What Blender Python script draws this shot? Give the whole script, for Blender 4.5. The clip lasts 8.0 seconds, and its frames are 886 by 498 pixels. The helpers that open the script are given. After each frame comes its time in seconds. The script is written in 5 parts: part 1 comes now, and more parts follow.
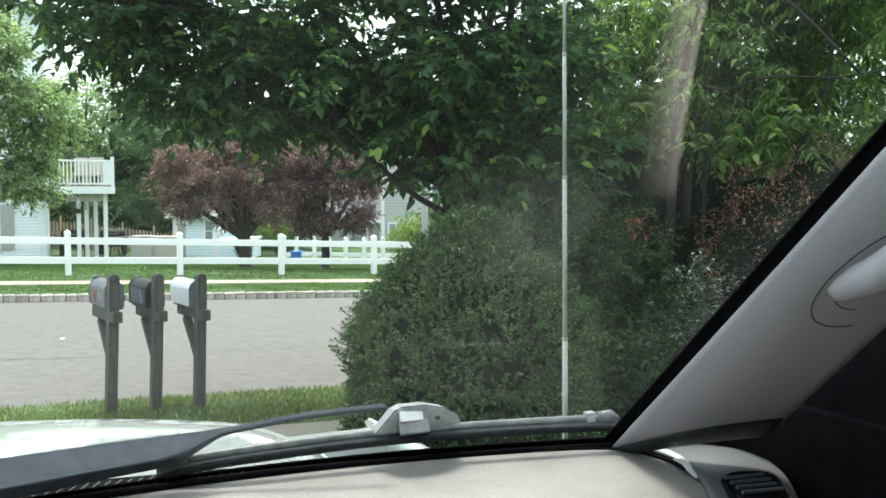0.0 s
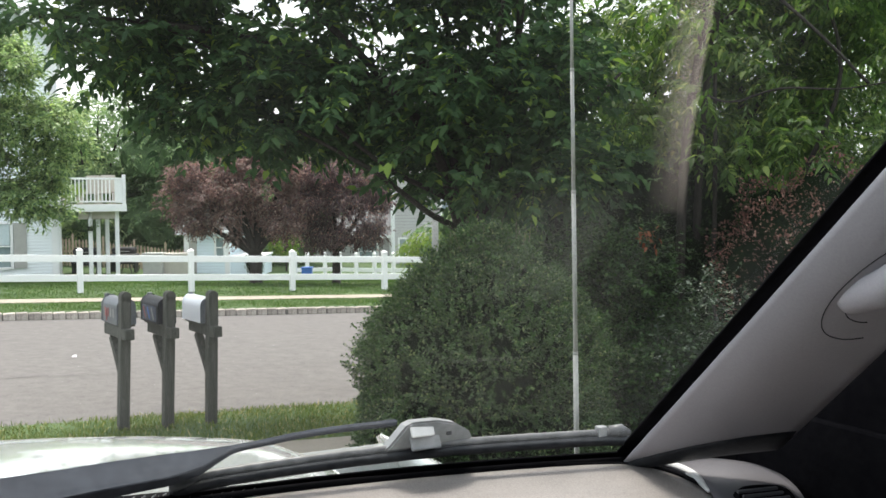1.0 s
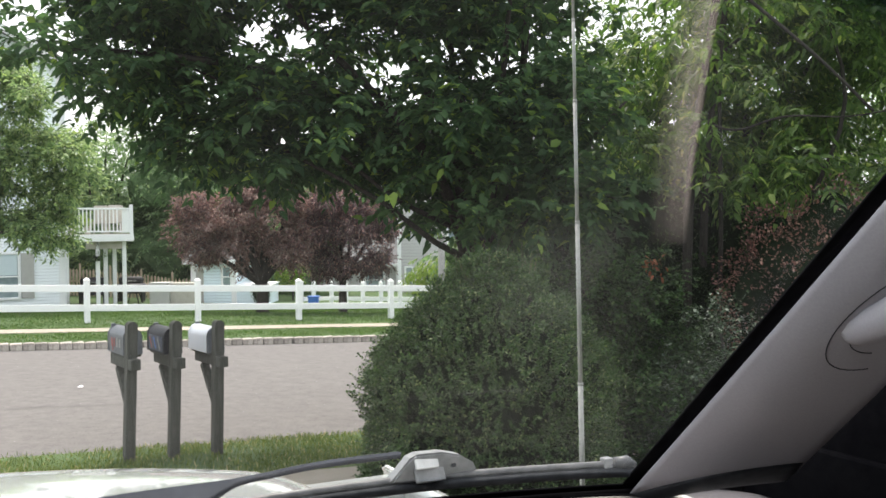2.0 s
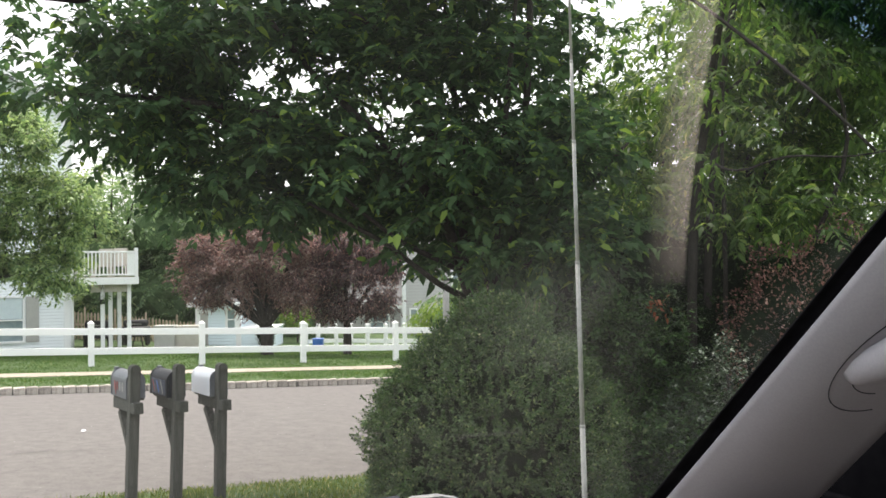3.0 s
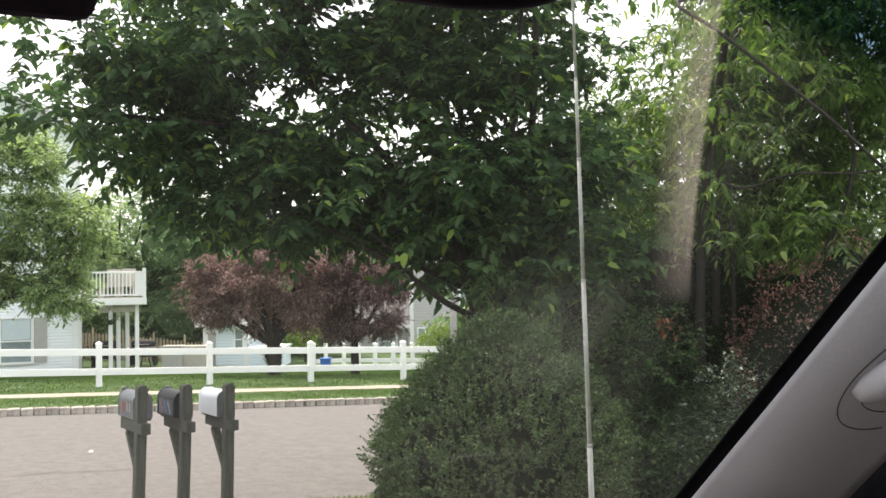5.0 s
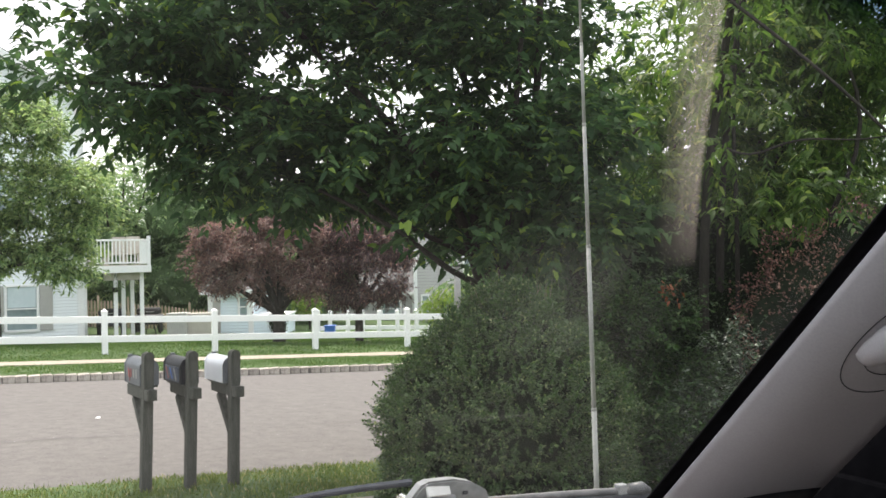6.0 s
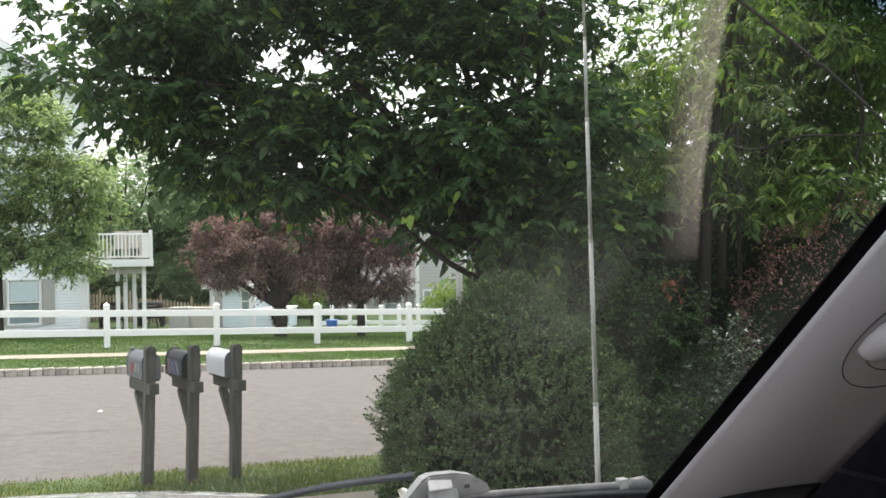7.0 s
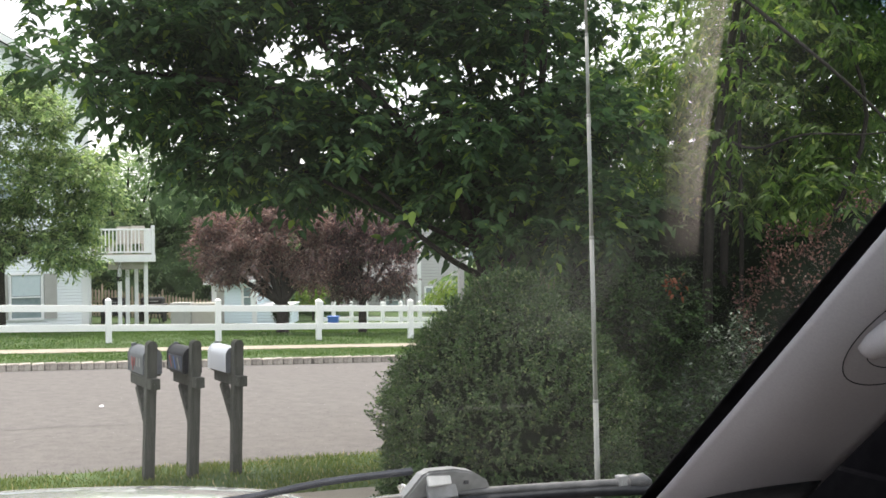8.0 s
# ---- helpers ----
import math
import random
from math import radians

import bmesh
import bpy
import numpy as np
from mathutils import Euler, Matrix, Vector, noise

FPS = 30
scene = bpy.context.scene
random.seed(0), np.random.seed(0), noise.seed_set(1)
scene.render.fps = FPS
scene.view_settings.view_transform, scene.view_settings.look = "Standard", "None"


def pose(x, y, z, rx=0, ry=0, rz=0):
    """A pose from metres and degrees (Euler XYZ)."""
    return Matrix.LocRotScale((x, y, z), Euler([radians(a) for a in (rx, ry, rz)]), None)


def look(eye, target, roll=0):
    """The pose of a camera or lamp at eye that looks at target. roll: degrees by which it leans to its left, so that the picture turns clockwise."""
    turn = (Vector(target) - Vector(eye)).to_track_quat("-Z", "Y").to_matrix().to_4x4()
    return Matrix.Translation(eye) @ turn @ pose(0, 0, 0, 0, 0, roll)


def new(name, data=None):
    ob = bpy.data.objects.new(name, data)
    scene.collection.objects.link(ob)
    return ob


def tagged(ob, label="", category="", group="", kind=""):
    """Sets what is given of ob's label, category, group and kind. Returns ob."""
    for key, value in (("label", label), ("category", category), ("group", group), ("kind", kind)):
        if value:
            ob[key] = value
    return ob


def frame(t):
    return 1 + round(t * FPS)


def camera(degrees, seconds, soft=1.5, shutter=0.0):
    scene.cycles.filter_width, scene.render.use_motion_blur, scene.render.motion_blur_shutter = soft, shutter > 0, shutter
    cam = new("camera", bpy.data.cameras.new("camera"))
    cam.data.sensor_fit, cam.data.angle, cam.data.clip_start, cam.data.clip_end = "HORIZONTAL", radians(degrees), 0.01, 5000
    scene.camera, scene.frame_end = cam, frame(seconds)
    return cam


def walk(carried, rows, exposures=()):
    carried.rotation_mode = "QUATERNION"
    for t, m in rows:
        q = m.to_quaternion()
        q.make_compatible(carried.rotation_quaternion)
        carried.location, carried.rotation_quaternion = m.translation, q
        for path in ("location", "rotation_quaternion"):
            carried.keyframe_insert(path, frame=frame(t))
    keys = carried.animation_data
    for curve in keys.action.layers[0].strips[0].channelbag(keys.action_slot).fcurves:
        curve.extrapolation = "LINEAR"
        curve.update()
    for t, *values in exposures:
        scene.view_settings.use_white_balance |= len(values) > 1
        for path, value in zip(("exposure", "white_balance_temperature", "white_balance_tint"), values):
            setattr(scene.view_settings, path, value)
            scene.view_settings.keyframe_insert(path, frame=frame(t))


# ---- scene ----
cam = camera(49.2, 8.0, soft=1.6)
EYE_Z = 2.2
PATH = [
    (0, -0.0193, 0.0006, 0.0027, -3.7612, -0.1491, -2.1592), (0.5, -0.0149, -0.0032, 0.0049, -3.1511, 0.4102, -1.7825),
    (1, -0.0182, -0.0056, 0.0048, -2.8989, 0.3648, -1.5684), (2.5, -0.009, -0.0087, 0.0114, -0.0336, 0.7736, -1.0069),
    (3, -0.0029, -0.0009, 0.0085, 1.2524, 0.866, -0.8999), (3.5, 0.0047, 0.0086, 0.0121, 2.8939, 1.2207, -1.0718),
    (4, 0.0027, 0.0107, 0.011, 3.4654, 1.3525, -0.881), (4.5, 0.0025, 0.0081, 0.0096, 3.236, 1.1868, -0.6647),
    (6, -0.0021, -0.0021, 0.0041, 0.4643, 1.1898, -0.2337), (6.5, -0.0031, -0.0044, 0.0039, 0.2401, 1.0944, -0.2354),
    (7, -0.0031, -0.0037, 0.0026, 0.1772, 0.9914, -0.1196), (7.5, -0.0012, -0.0014, 0.0011, 0.147, 0.8591, -0.0879),
    (8, 0, 0, 0, 0, 0.7, 0),
]
walk(cam, [(t, pose(x, y, EYE_Z + z, 90 + p, r, w)) for t, x, y, z, p, r, w in PATH], exposures=[(0, 1.21, 6190, 0.0), (0.5, 1.03, 6390, 7.0), (1, 0.98, 6490, 11.0), (2.5, 0.99, 6690, 14.0), (3.5, 1.03, 6840, 14.5), (4.5, 1.10, 6990, 15.0), (6, 0.99, 6740, 14.0), (8, 0.95, 6690, 14.0)])

# ---- light: hazy summer sun high over the street, white sky ----
SUN_DIR = Vector((-0.18, 0.72, 1.5)).normalized()
world = bpy.data.worlds.new("world")
scene.world = world
world.use_nodes = True
wn = world.node_tree.nodes
sky = wn.new("ShaderNodeTexSky")
sky.sky_type = "NISHITA"
sky.sun_disc = False
sky.sun_elevation = math.asin(SUN_DIR.z)
sky.sun_rotation = math.atan2(SUN_DIR.x, SUN_DIR.y)
sky.air_density, sky.dust_density, sky.ozone_density = 1.0, 6.0, 0.6
haze = wn.new("ShaderNodeMixRGB")
haze.inputs[0].default_value = 0.55
haze.inputs[2].default_value = (9.0, 9.4, 9.6, 1)
world.node_tree.links.new(sky.outputs[0], haze.inputs[1])
world.node_tree.links.new(haze.outputs[0], wn["Background"].inputs[0])
wn["Background"].inputs[1].default_value = 0.15
sun_data = bpy.data.lights.new("sun", "SUN")
sun_data.energy, sun_data.angle, sun_data.color = 2.7, radians(12), (1.0, 0.95, 0.86)
sun = new("sun", sun_data)
sun.matrix_world = look(SUN_DIR * 60, (0, 0, 0))

# ---- materials ----


def nodes_of(name):
    m = bpy.data.materials.new(name)
    m.use_nodes = True
    t = m.node_tree
    return m, t.nodes, t.links, t.nodes["Principled BSDF"]


def rgba(c):
    return (*c, 1)


def surface(name, a, b, scale=6, rough=0.7, bump=0.2, fine=60, metal=0.0, spec=0.4, stretch=(1, 1, 1), dist=0.01, per_object=0.0):
    """Two tones mixed by coarse and fine noise, with relief."""
    m, n, l, p = nodes_of(name)
    tc = n.new("ShaderNodeTexCoord")
    mp = n.new("ShaderNodeMapping")
    mp.inputs["Scale"].default_value = stretch
    l.new(tc.outputs["Object"], mp.inputs[0])
    n1, n2 = n.new("ShaderNodeTexNoise"), n.new("ShaderNodeTexNoise")
    n1.inputs["Scale"].default_value, n1.inputs["Detail"].default_value = scale, 5
    n2.inputs["Scale"].default_value, n2.inputs["Detail"].default_value = fine, 3
    for k in (n1, n2):
        l.new(mp.outputs[0], k.inputs["Vector"])
    mx = n.new("ShaderNodeMath")
    mx.operation = "MULTIPLY_ADD"
    l.new(n2.outputs[0], mx.inputs[0])
    mx.inputs[1].default_value = 0.5
    add = n.new("ShaderNodeMath")
    add.operation = "MULTIPLY"
    add.inputs[1].default_value = 0.5
    l.new(n1.outputs[0], add.inputs[0])
    l.new(add.outputs[0], mx.inputs[2])
    ramp = n.new("ShaderNodeValToRGB")
    ramp.color_ramp.elements[0].position, ramp.color_ramp.elements[1].position = 0.36, 0.64
    ramp.color_ramp.elements[0].color, ramp.color_ramp.elements[1].color = rgba(a), rgba(b)
    l.new(mx.outputs[0], ramp.inputs[0])
    col = ramp.outputs[0]
    if per_object:
        oi, hs = n.new("ShaderNodeObjectInfo"), n.new("ShaderNodeHueSaturation")
        mr = n.new("ShaderNodeMapRange")
        mr.inputs[3].default_value, mr.inputs[4].default_value = 1 - per_object, 1 + per_object
        l.new(oi.outputs["Random"], mr.inputs[0])
        l.new(mr.outputs[0], hs.inputs["Value"])
        l.new(col, hs.inputs["Color"])
        col = hs.outputs[0]
    l.new(col, p.inputs["Base Color"])
    p.inputs["Roughness"].default_value, p.inputs["Metallic"].default_value = rough, metal
    p.inputs["Specular IOR Level"].default_value = spec
    bp = n.new("ShaderNodeBump")
    bp.inputs["Strength"].default_value, bp.inputs["Distance"].default_value = bump, dist
    l.new(mx.outputs[0], bp.inputs["Height"])
    l.new(bp.outputs[0], p.inputs["Normal"])
    return m


def foliage(name, dark, light, odd, through_light=0.35, rough=0.45, spec=0.35):
    """Leaf: colour differs from leaf to leaf; part of the light passes through."""
    m, n, l, p = nodes_of(name)
    geo = n.new("ShaderNodeNewGeometry")
    ramp = n.new("ShaderNodeValToRGB")
    e = ramp.color_ramp.elements
    e[0].color, e[1].color = rgba(dark), rgba(light)
    e[1].position = 0.9
    k = e.new(0.985)
    k.color = rgba(odd)
    l.new(geo.outputs["Random Per Island"], ramp.inputs[0])
    l.new(ramp.outputs[0], p.inputs["Base Color"])
    p.inputs["Roughness"].default_value, p.inputs["Specular IOR Level"].default_value = rough, spec
    tr, mix = n.new("ShaderNodeBsdfTranslucent"), n.new("ShaderNodeMixShader")
    hs = n.new("ShaderNodeHueSaturation")
    hs.inputs["Value"].default_value, hs.inputs["Saturation"].default_value = 1.7, 1.15
    l.new(ramp.outputs[0], hs.inputs["Color"])
    l.new(hs.outputs[0], tr.inputs[0])
    mix.inputs[0].default_value = through_light
    l.new(p.outputs[0], mix.inputs[1])
    l.new(tr.outputs[0], mix.inputs[2])
    l.new(mix.outputs[0], n["Material Output"].inputs[0])
    return m


def siding(name, a, b, lap=0.11):
    """Horizontal lap boards as relief: a saw-tooth in height."""
    m, n, l, p = nodes_of(name)
    tc, sep = n.new("ShaderNodeTexCoord"), n.new("ShaderNodeSeparateXYZ")
    l.new(tc.outputs["Object"], sep.inputs[0])
    d = n.new("ShaderNodeMath")
    d.operation = "DIVIDE"
    d.inputs[1].default_value = lap
    l.new(sep.outputs[2], d.inputs[0])
    fr = n.new("ShaderNodeMath")
    fr.operation = "FRACT"
    l.new(d.outputs[0], fr.inputs[0])
    ns = n.new("ShaderNodeTexNoise")
    ns.inputs["Scale"].default_value = 1.5
    l.new(tc.outputs["Object"], ns.inputs["Vector"])
    ramp = n.new("ShaderNodeValToRGB")
    ramp.color_ramp.elements[0].color, ramp.color_ramp.elements[1].color = rgba(a), rgba(b)
    l.new(ns.outputs[0], ramp.inputs[0])
    gap = n.new("ShaderNodeValToRGB")
    g = gap.color_ramp.elements
    g[0].position, g[1].position = 0.0, 0.12
    g[0].color, g[1].color = (0.35, 0.36, 0.38, 1), (1, 1, 1, 1)
    l.new(fr.outputs[0], gap.inputs[0])
    mul = n.new("ShaderNodeMixRGB")
    mul.blend_type = "MULTIPLY"
    mul.inputs[0].default_value = 1
    l.new(ramp.outputs[0], mul.inputs[1])
    l.new(gap.outputs[0], mul.inputs[2])
    l.new(mul.outputs[0], p.inputs["Base Color"])
    p.inputs["Roughness"].default_value = 0.6
    bp = n.new("ShaderNodeBump")
    bp.inputs["Strength"].default_value, bp.inputs["Distance"].default_value = 0.8, 0.02
    l.new(fr.outputs[0], bp.inputs["Height"])
    bp.invert = True
    l.new(bp.outputs[0], p.inputs["Normal"])
    return m


def pane_glass(name, tint=(1, 1, 1), dust=0.0, streaks=False):
    """Thin glass: clear, with a mirror share by angle, and a film of dust; or a tint that deepens upwards."""
    m, n, l, p = nodes_of(name)
    n.remove(p)
    tr, gl, mix = n.new("ShaderNodeBsdfTransparent"), n.new("ShaderNodeBsdfGlossy"), n.new("ShaderNodeMixShader")
    tr.inputs[0].default_value = rgba(tint)
    gl.inputs["Roughness"].default_value = 0.02
    fre = n.new("ShaderNodeFresnel")
    fre.inputs[0].default_value = 1.16
    l.new(fre.outputs[0], mix.inputs[0])
    l.new(tr.outputs[0], mix.inputs[1])
    l.new(gl.outputs[0], mix.inputs[2])
    last = mix
    if streaks:
        uv, sep = n.new("ShaderNodeUVMap"), n.new("ShaderNodeSeparateXYZ")
        l.new(uv.outputs[0], sep.inputs[0])
        tone = n.new("ShaderNodeValToRGB")
        e = tone.color_ramp.elements
        e[0].color, e[1].color = (1, 1, 1, 1), rgba(tint)
        e[1].position = 0.27
        tone.color_ramp.interpolation = "EASE"
        l.new(sep.outputs[1], tone.inputs[0])
        l.new(tone.outputs[0], tr.inputs[0])
        last = tr
    if dust:
        tc, mp = n.new("ShaderNodeTexCoord"), n.new("ShaderNodeMapping")
        mp.inputs["Scale"].default_value = (3.0, 1.2, 1.2)
        l.new(tc.outputs["Object"], mp.inputs[0])
        ns = n.new("ShaderNodeTexNoise")
        ns.inputs["Scale"].default_value, ns.inputs["Detail"].default_value, ns.inputs["Distortion"].default_value = 1.8, 2, 0.6
        l.new(mp.outputs[0], ns.inputs["Vector"])
        ramp = n.new("ShaderNodeMapRange")
        ramp.inputs[1].default_value, ramp.inputs[2].default_value = 0.35, 0.75
        ramp.inputs[3].default_value, ramp.inputs[4].default_value = dust * 0.45, dust * 1.6
        l.new(ns.outputs[0], ramp.inputs[0])
        df, mix2 = n.new("ShaderNodeBsdfTranslucent"), n.new("ShaderNodeMixShader")
        df.inputs[0].default_value = (0.083, 0.088, 0.087, 1)
        l.new(ramp.outputs[0], mix2.inputs[0])
        l.new(mix.outputs[0], mix2.inputs[1])
        l.new(df.outputs[0], mix2.inputs[2])
        last = mix2
    l.new(last.outputs[0], n["Material Output"].inputs[0])
    return m


def soft_film(name, share, tone=(0.25, 0.225, 0.205)):
    """A thin pale film on glass, soft to its sides."""
    m, n, l, p = nodes_of(name)
    n.remove(p)
    uv, sep = n.new("ShaderNodeUVMap"), n.new("ShaderNodeSeparateXYZ")
    l.new(uv.outputs[0], sep.inputs[0])

    def hump(k, power):
        a = n.new("ShaderNodeMath")
        a.operation = "MULTIPLY"
        a.inputs[1].default_value = math.pi
        l.new(sep.outputs[k], a.inputs[0])
        b = n.new("ShaderNodeMath")
        b.operation = "SINE"
        l.new(a.outputs[0], b.inputs[0])
        c = n.new("ShaderNodeMath")
        c.operation = "POWER"
        c.use_clamp = True
        c.inputs[1].default_value = power
        l.new(b.outputs[0], c.inputs[0])
        return c.outputs[0]

    def times(x, y):
        a = n.new("ShaderNodeMath")
        a.operation = "MULTIPLY"
        l.new(x, a.inputs[0])
        if isinstance(y, float):
            a.inputs[1].default_value = y
        else:
            l.new(y, a.inputs[1])
        return a.outputs[0]

    mp, ns = n.new("ShaderNodeMapping"), n.new("ShaderNodeTexNoise")
    mp.inputs["Scale"].default_value = (5, 2, 1)
    l.new(uv.outputs[0], mp.inputs[0])
    l.new(mp.outputs[0], ns.inputs["Vector"])
    ns.inputs["Scale"].default_value, ns.inputs["Detail"].default_value = 1.2, 2
    tr, df, mix = n.new("ShaderNodeBsdfTransparent"), n.new("ShaderNodeBsdfTranslucent"), n.new("ShaderNodeMixShader")
    df.inputs[0].default_value = rgba(tone)
    side = n.new("ShaderNodeValToRGB")
    e = side.color_ramp.elements
    e[0].color, e[1].color = (0, 0, 0, 1), (0, 0, 0, 1)
    e[0].position, e[1].position = 0.02, 0.99
    for pos, v in ((0.35, 0.35), (0.62, 0.8), (0.86, 1.0), (0.93, 0.7)):
        k = e.new(pos)
        k.color = (v, v, v, 1)
    side.color_ramp.interpolation = "EASE"
    l.new(sep.outputs[0], side.inputs[0])
    l.new(times(times(times(side.outputs[0], hump(1, 0.6)), ns.outputs[0]), share * 2), mix.inputs[0])
    l.new(tr.outputs[0], mix.inputs[1])
    l.new(df.outputs[0], mix.inputs[2])
    l.new(mix.outputs[0], n["Material Output"].inputs[0])
    return m


LAWN = surface("lawn", (0.034, 0.070, 0.018), (0.070, 0.122, 0.032), 0.8, 0.9, 0.8, 40, dist=0.05)
ASPHALT = surface("asphalt", (0.085, 0.079, 0.077), (0.131, 0.122, 0.117), 7, 0.9, 0.3, 34, dist=0.006)
TAR = surface("tar", (0.05, 0.05, 0.05), (0.09, 0.088, 0.085), 6, 0.8)
CONCRETE = surface("concrete", (0.24, 0.21, 0.165), (0.33, 0.295, 0.24), 2.0, 0.9, 0.3, 60)
MORTAR = surface("mortar", (0.10, 0.092, 0.082), (0.17, 0.155, 0.14), 12, 0.95, 0.4)
GRANITE = surface("granite", (0.23, 0.205, 0.18), (0.48, 0.435, 0.38), 9, 0.85, 0.8, 30, dist=0.02, per_object=0.22)
VINYL = surface("white_vinyl", (0.84, 0.84, 0.85), (0.89, 0.89, 0.89), 2, 0.45, 0.05, 30)
SIDING_PALE = siding("pale_siding", (0.78, 0.83, 0.86), (0.84, 0.88, 0.90), 0.115)
SIDING_BLUE = siding("blue_siding", (0.68, 0.80, 0.86), (0.75, 0.85, 0.90), 0.12)
SIDING_GREY = siding("grey_siding", (0.42, 0.415, 0.405), (0.49, 0.485, 0.475), 0.16)
TRIM = surface("trim_paint", (0.80, 0.81, 0.82), (0.86, 0.86, 0.86), 3, 0.5, 0.05)
SHUTTER = surface("shutter_paint", (0.37, 0.365, 0.345), (0.44, 0.435, 0.41), 5, 0.6)
ROOF = surface("roof_shingle", (0.10, 0.10, 0.105), (0.18, 0.18, 0.185), 3, 0.9, 0.6, 25, dist=0.03)
WINDOW = surface("window_glass", (0.20, 0.26, 0.28), (0.30, 0.36, 0.38), 0.6, 0.06, 0.0, 5, spec=0.8)
BLIND = surface("window_blind", (0.50, 0.60, 0.64), (0.60, 0.68, 0.71), 0.8, 0.4, 0.0, 8)
PICKET = surface("picket_wood", (0.42, 0.33, 0.23), (0.56, 0.46, 0.34), 4, 0.85, 0.4, 30, stretch=(4, 4, 1), per_object=0.18)
POSTWOOD = surface("weathered_wood", (0.038, 0.041, 0.034), (0.095, 0.096, 0.084), 5, 0.9, 0.6, 50, stretch=(6, 6, 0.6), dist=0.01)
BARK = surface("bark", (0.014, 0.012, 0.010), (0.042, 0.036, 0.030), 8, 0.95, 1.0, 40, stretch=(2, 2, 0.5), dist=0.03)
PLUM_BARK = surface("plum_bark", (0.12, 0.095, 0.085), (0.36, 0.29, 0.25), 6, 0.9, 0.8, 40, stretch=(2, 2, 0.5), dist=0.02)
TAN_BARK = surface("tan_bark", (0.16, 0.12, 0.09), (0.26, 0.21, 0.17), 5, 0.9, 0.8, 30, stretch=(2, 2, 0.4), dist=0.03)
TIN_WHITE = surface("white_enamel", (0.76, 0.78, 0.83), (0.82, 0.84, 0.87), 6, 0.35, 0.05)
TIN_GREY = surface("grey_metal", (0.10, 0.11, 0.125), (0.17, 0.182, 0.20), 8, 0.45, 0.1, metal=0.4)
TIN_BLACK = surface("black_enamel", (0.008, 0.009, 0.012), (0.022, 0.023, 0.03), 8, 0.5, 0.1, spec=0.2)
RED = surface("red_paint", (0.24, 0.06, 0.06), (0.34, 0.10, 0.09), 6, 0.45)
BLUEPRINT = surface("blue_print", (0.015, 0.025, 0.055), (0.13, 0.15, 0.19), 14, 0.5, 0.05)
BLUE = surface("blue_plastic", (0.03, 0.12, 0.45), (0.05, 0.16, 0.5), 6, 0.4)
DARKSTUFF = surface("dark_wicker", (0.02, 0.02, 0.022), (0.05, 0.048, 0.05), 20, 0.8)
CLAY = surface("tan_resin", (0.40, 0.37, 0.32), (0.48, 0.45, 0.40), 5, 0.6)
GALV = surface("galvanised_steel", (0.29, 0.29, 0.275), (0.38, 0.38, 0.36), 7, 0.6, 0.1, metal=0.1)

LEAF_MAIN = foliage("leaf_main", (0.026, 0.053, 0.026), (0.072, 0.126, 0.053), (0.17, 0.25, 0.06), 0.42, 0.6, 0.1)
LEAF_BRIGHT = foliage("leaf_bright", (0.036, 0.074, 0.020), (0.112, 0.178, 0.050), (0.27, 0.34, 0.10), 0.5, 0.5, 0.25)
LEAF_LEFT = foliage("leaf_pale", (0.07, 0.125, 0.055), (0.27, 0.355, 0.155), (0.29, 0.37, 0.13), 0.42)
LEAF_WOOD = foliage("leaf_wood", (0.075, 0.13, 0.060), (0.17, 0.255, 0.11), (0.22, 0.30, 0.12), 0.4)
LEAF_PLUM = foliage("leaf_plum", (0.055, 0.038, 0.040), (0.24, 0.138, 0.12), (0.46, 0.34, 0.29), 0.32, 0.55, 0.2)
LEAF_PLUM_DARK = foliage("leaf_plum_dark", (0.045, 0.032, 0.038), (0.13, 0.078, 0.078), (0.42, 0.24, 0.21), 0.32, 0.55, 0.2)
LEAF_RUST = foliage("leaf_rust", (0.14, 0.050, 0.030), (0.24, 0.085, 0.050), (0.30, 0.13, 0.08), 0.35, 0.6, 0.1)
LEAF_RED = foliage("leaf_red", (0.06, 0.045, 0.036), (0.28, 0.135, 0.115), (0.55, 0.36, 0.30), 0.32)
LEAF_BOX = foliage("leaf_box", (0.020, 0.045, 0.014), (0.068, 0.122, 0.040), (0.22, 0.27, 0.12), 0.25, 0.42, 0.3)
LEAF_HOLLY = foliage("leaf_holly", (0.010, 0.025, 0.009), (0.046, 0.090, 0.026), (0.09, 0.12, 0.05), 0.18, 0.5, 0.18)
# its rare pale tone paints the glossy bush's glints as leaf colour
LEAF_DULL = foliage("leaf_dull", (0.02, 0.04, 0.02), (0.05, 0.085, 0.035), (0.34, 0.37, 0.32), 0.2, 0.3, 0.5)
LEAF_LIME = foliage("leaf_lime", (0.10, 0.17, 0.03), (0.20, 0.28, 0.06), (0.28, 0.34, 0.10), 0.4)
LAWN_BLADE = foliage("lawn_blade", (0.040, 0.085, 0.020), (0.085, 0.145, 0.036), (0.20, 0.22, 0.09), 0.3, 0.7, 0.1)
GRASS = foliage("grass_blade", (0.045, 0.08, 0.019), (0.15, 0.18, 0.052), (0.40, 0.35, 0.19), 0.35, 0.6, 0.2)
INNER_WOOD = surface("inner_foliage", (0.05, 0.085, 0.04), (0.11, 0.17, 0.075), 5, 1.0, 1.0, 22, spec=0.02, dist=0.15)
# near-black: the shade inside dense shrubs, put into the colour
INNER_SHADE = surface("inner_shade", (0.003, 0.007, 0.003), (0.011, 0.020, 0.008), 22, 1.0, 1.0, 90, spec=0.02, dist=0.03)

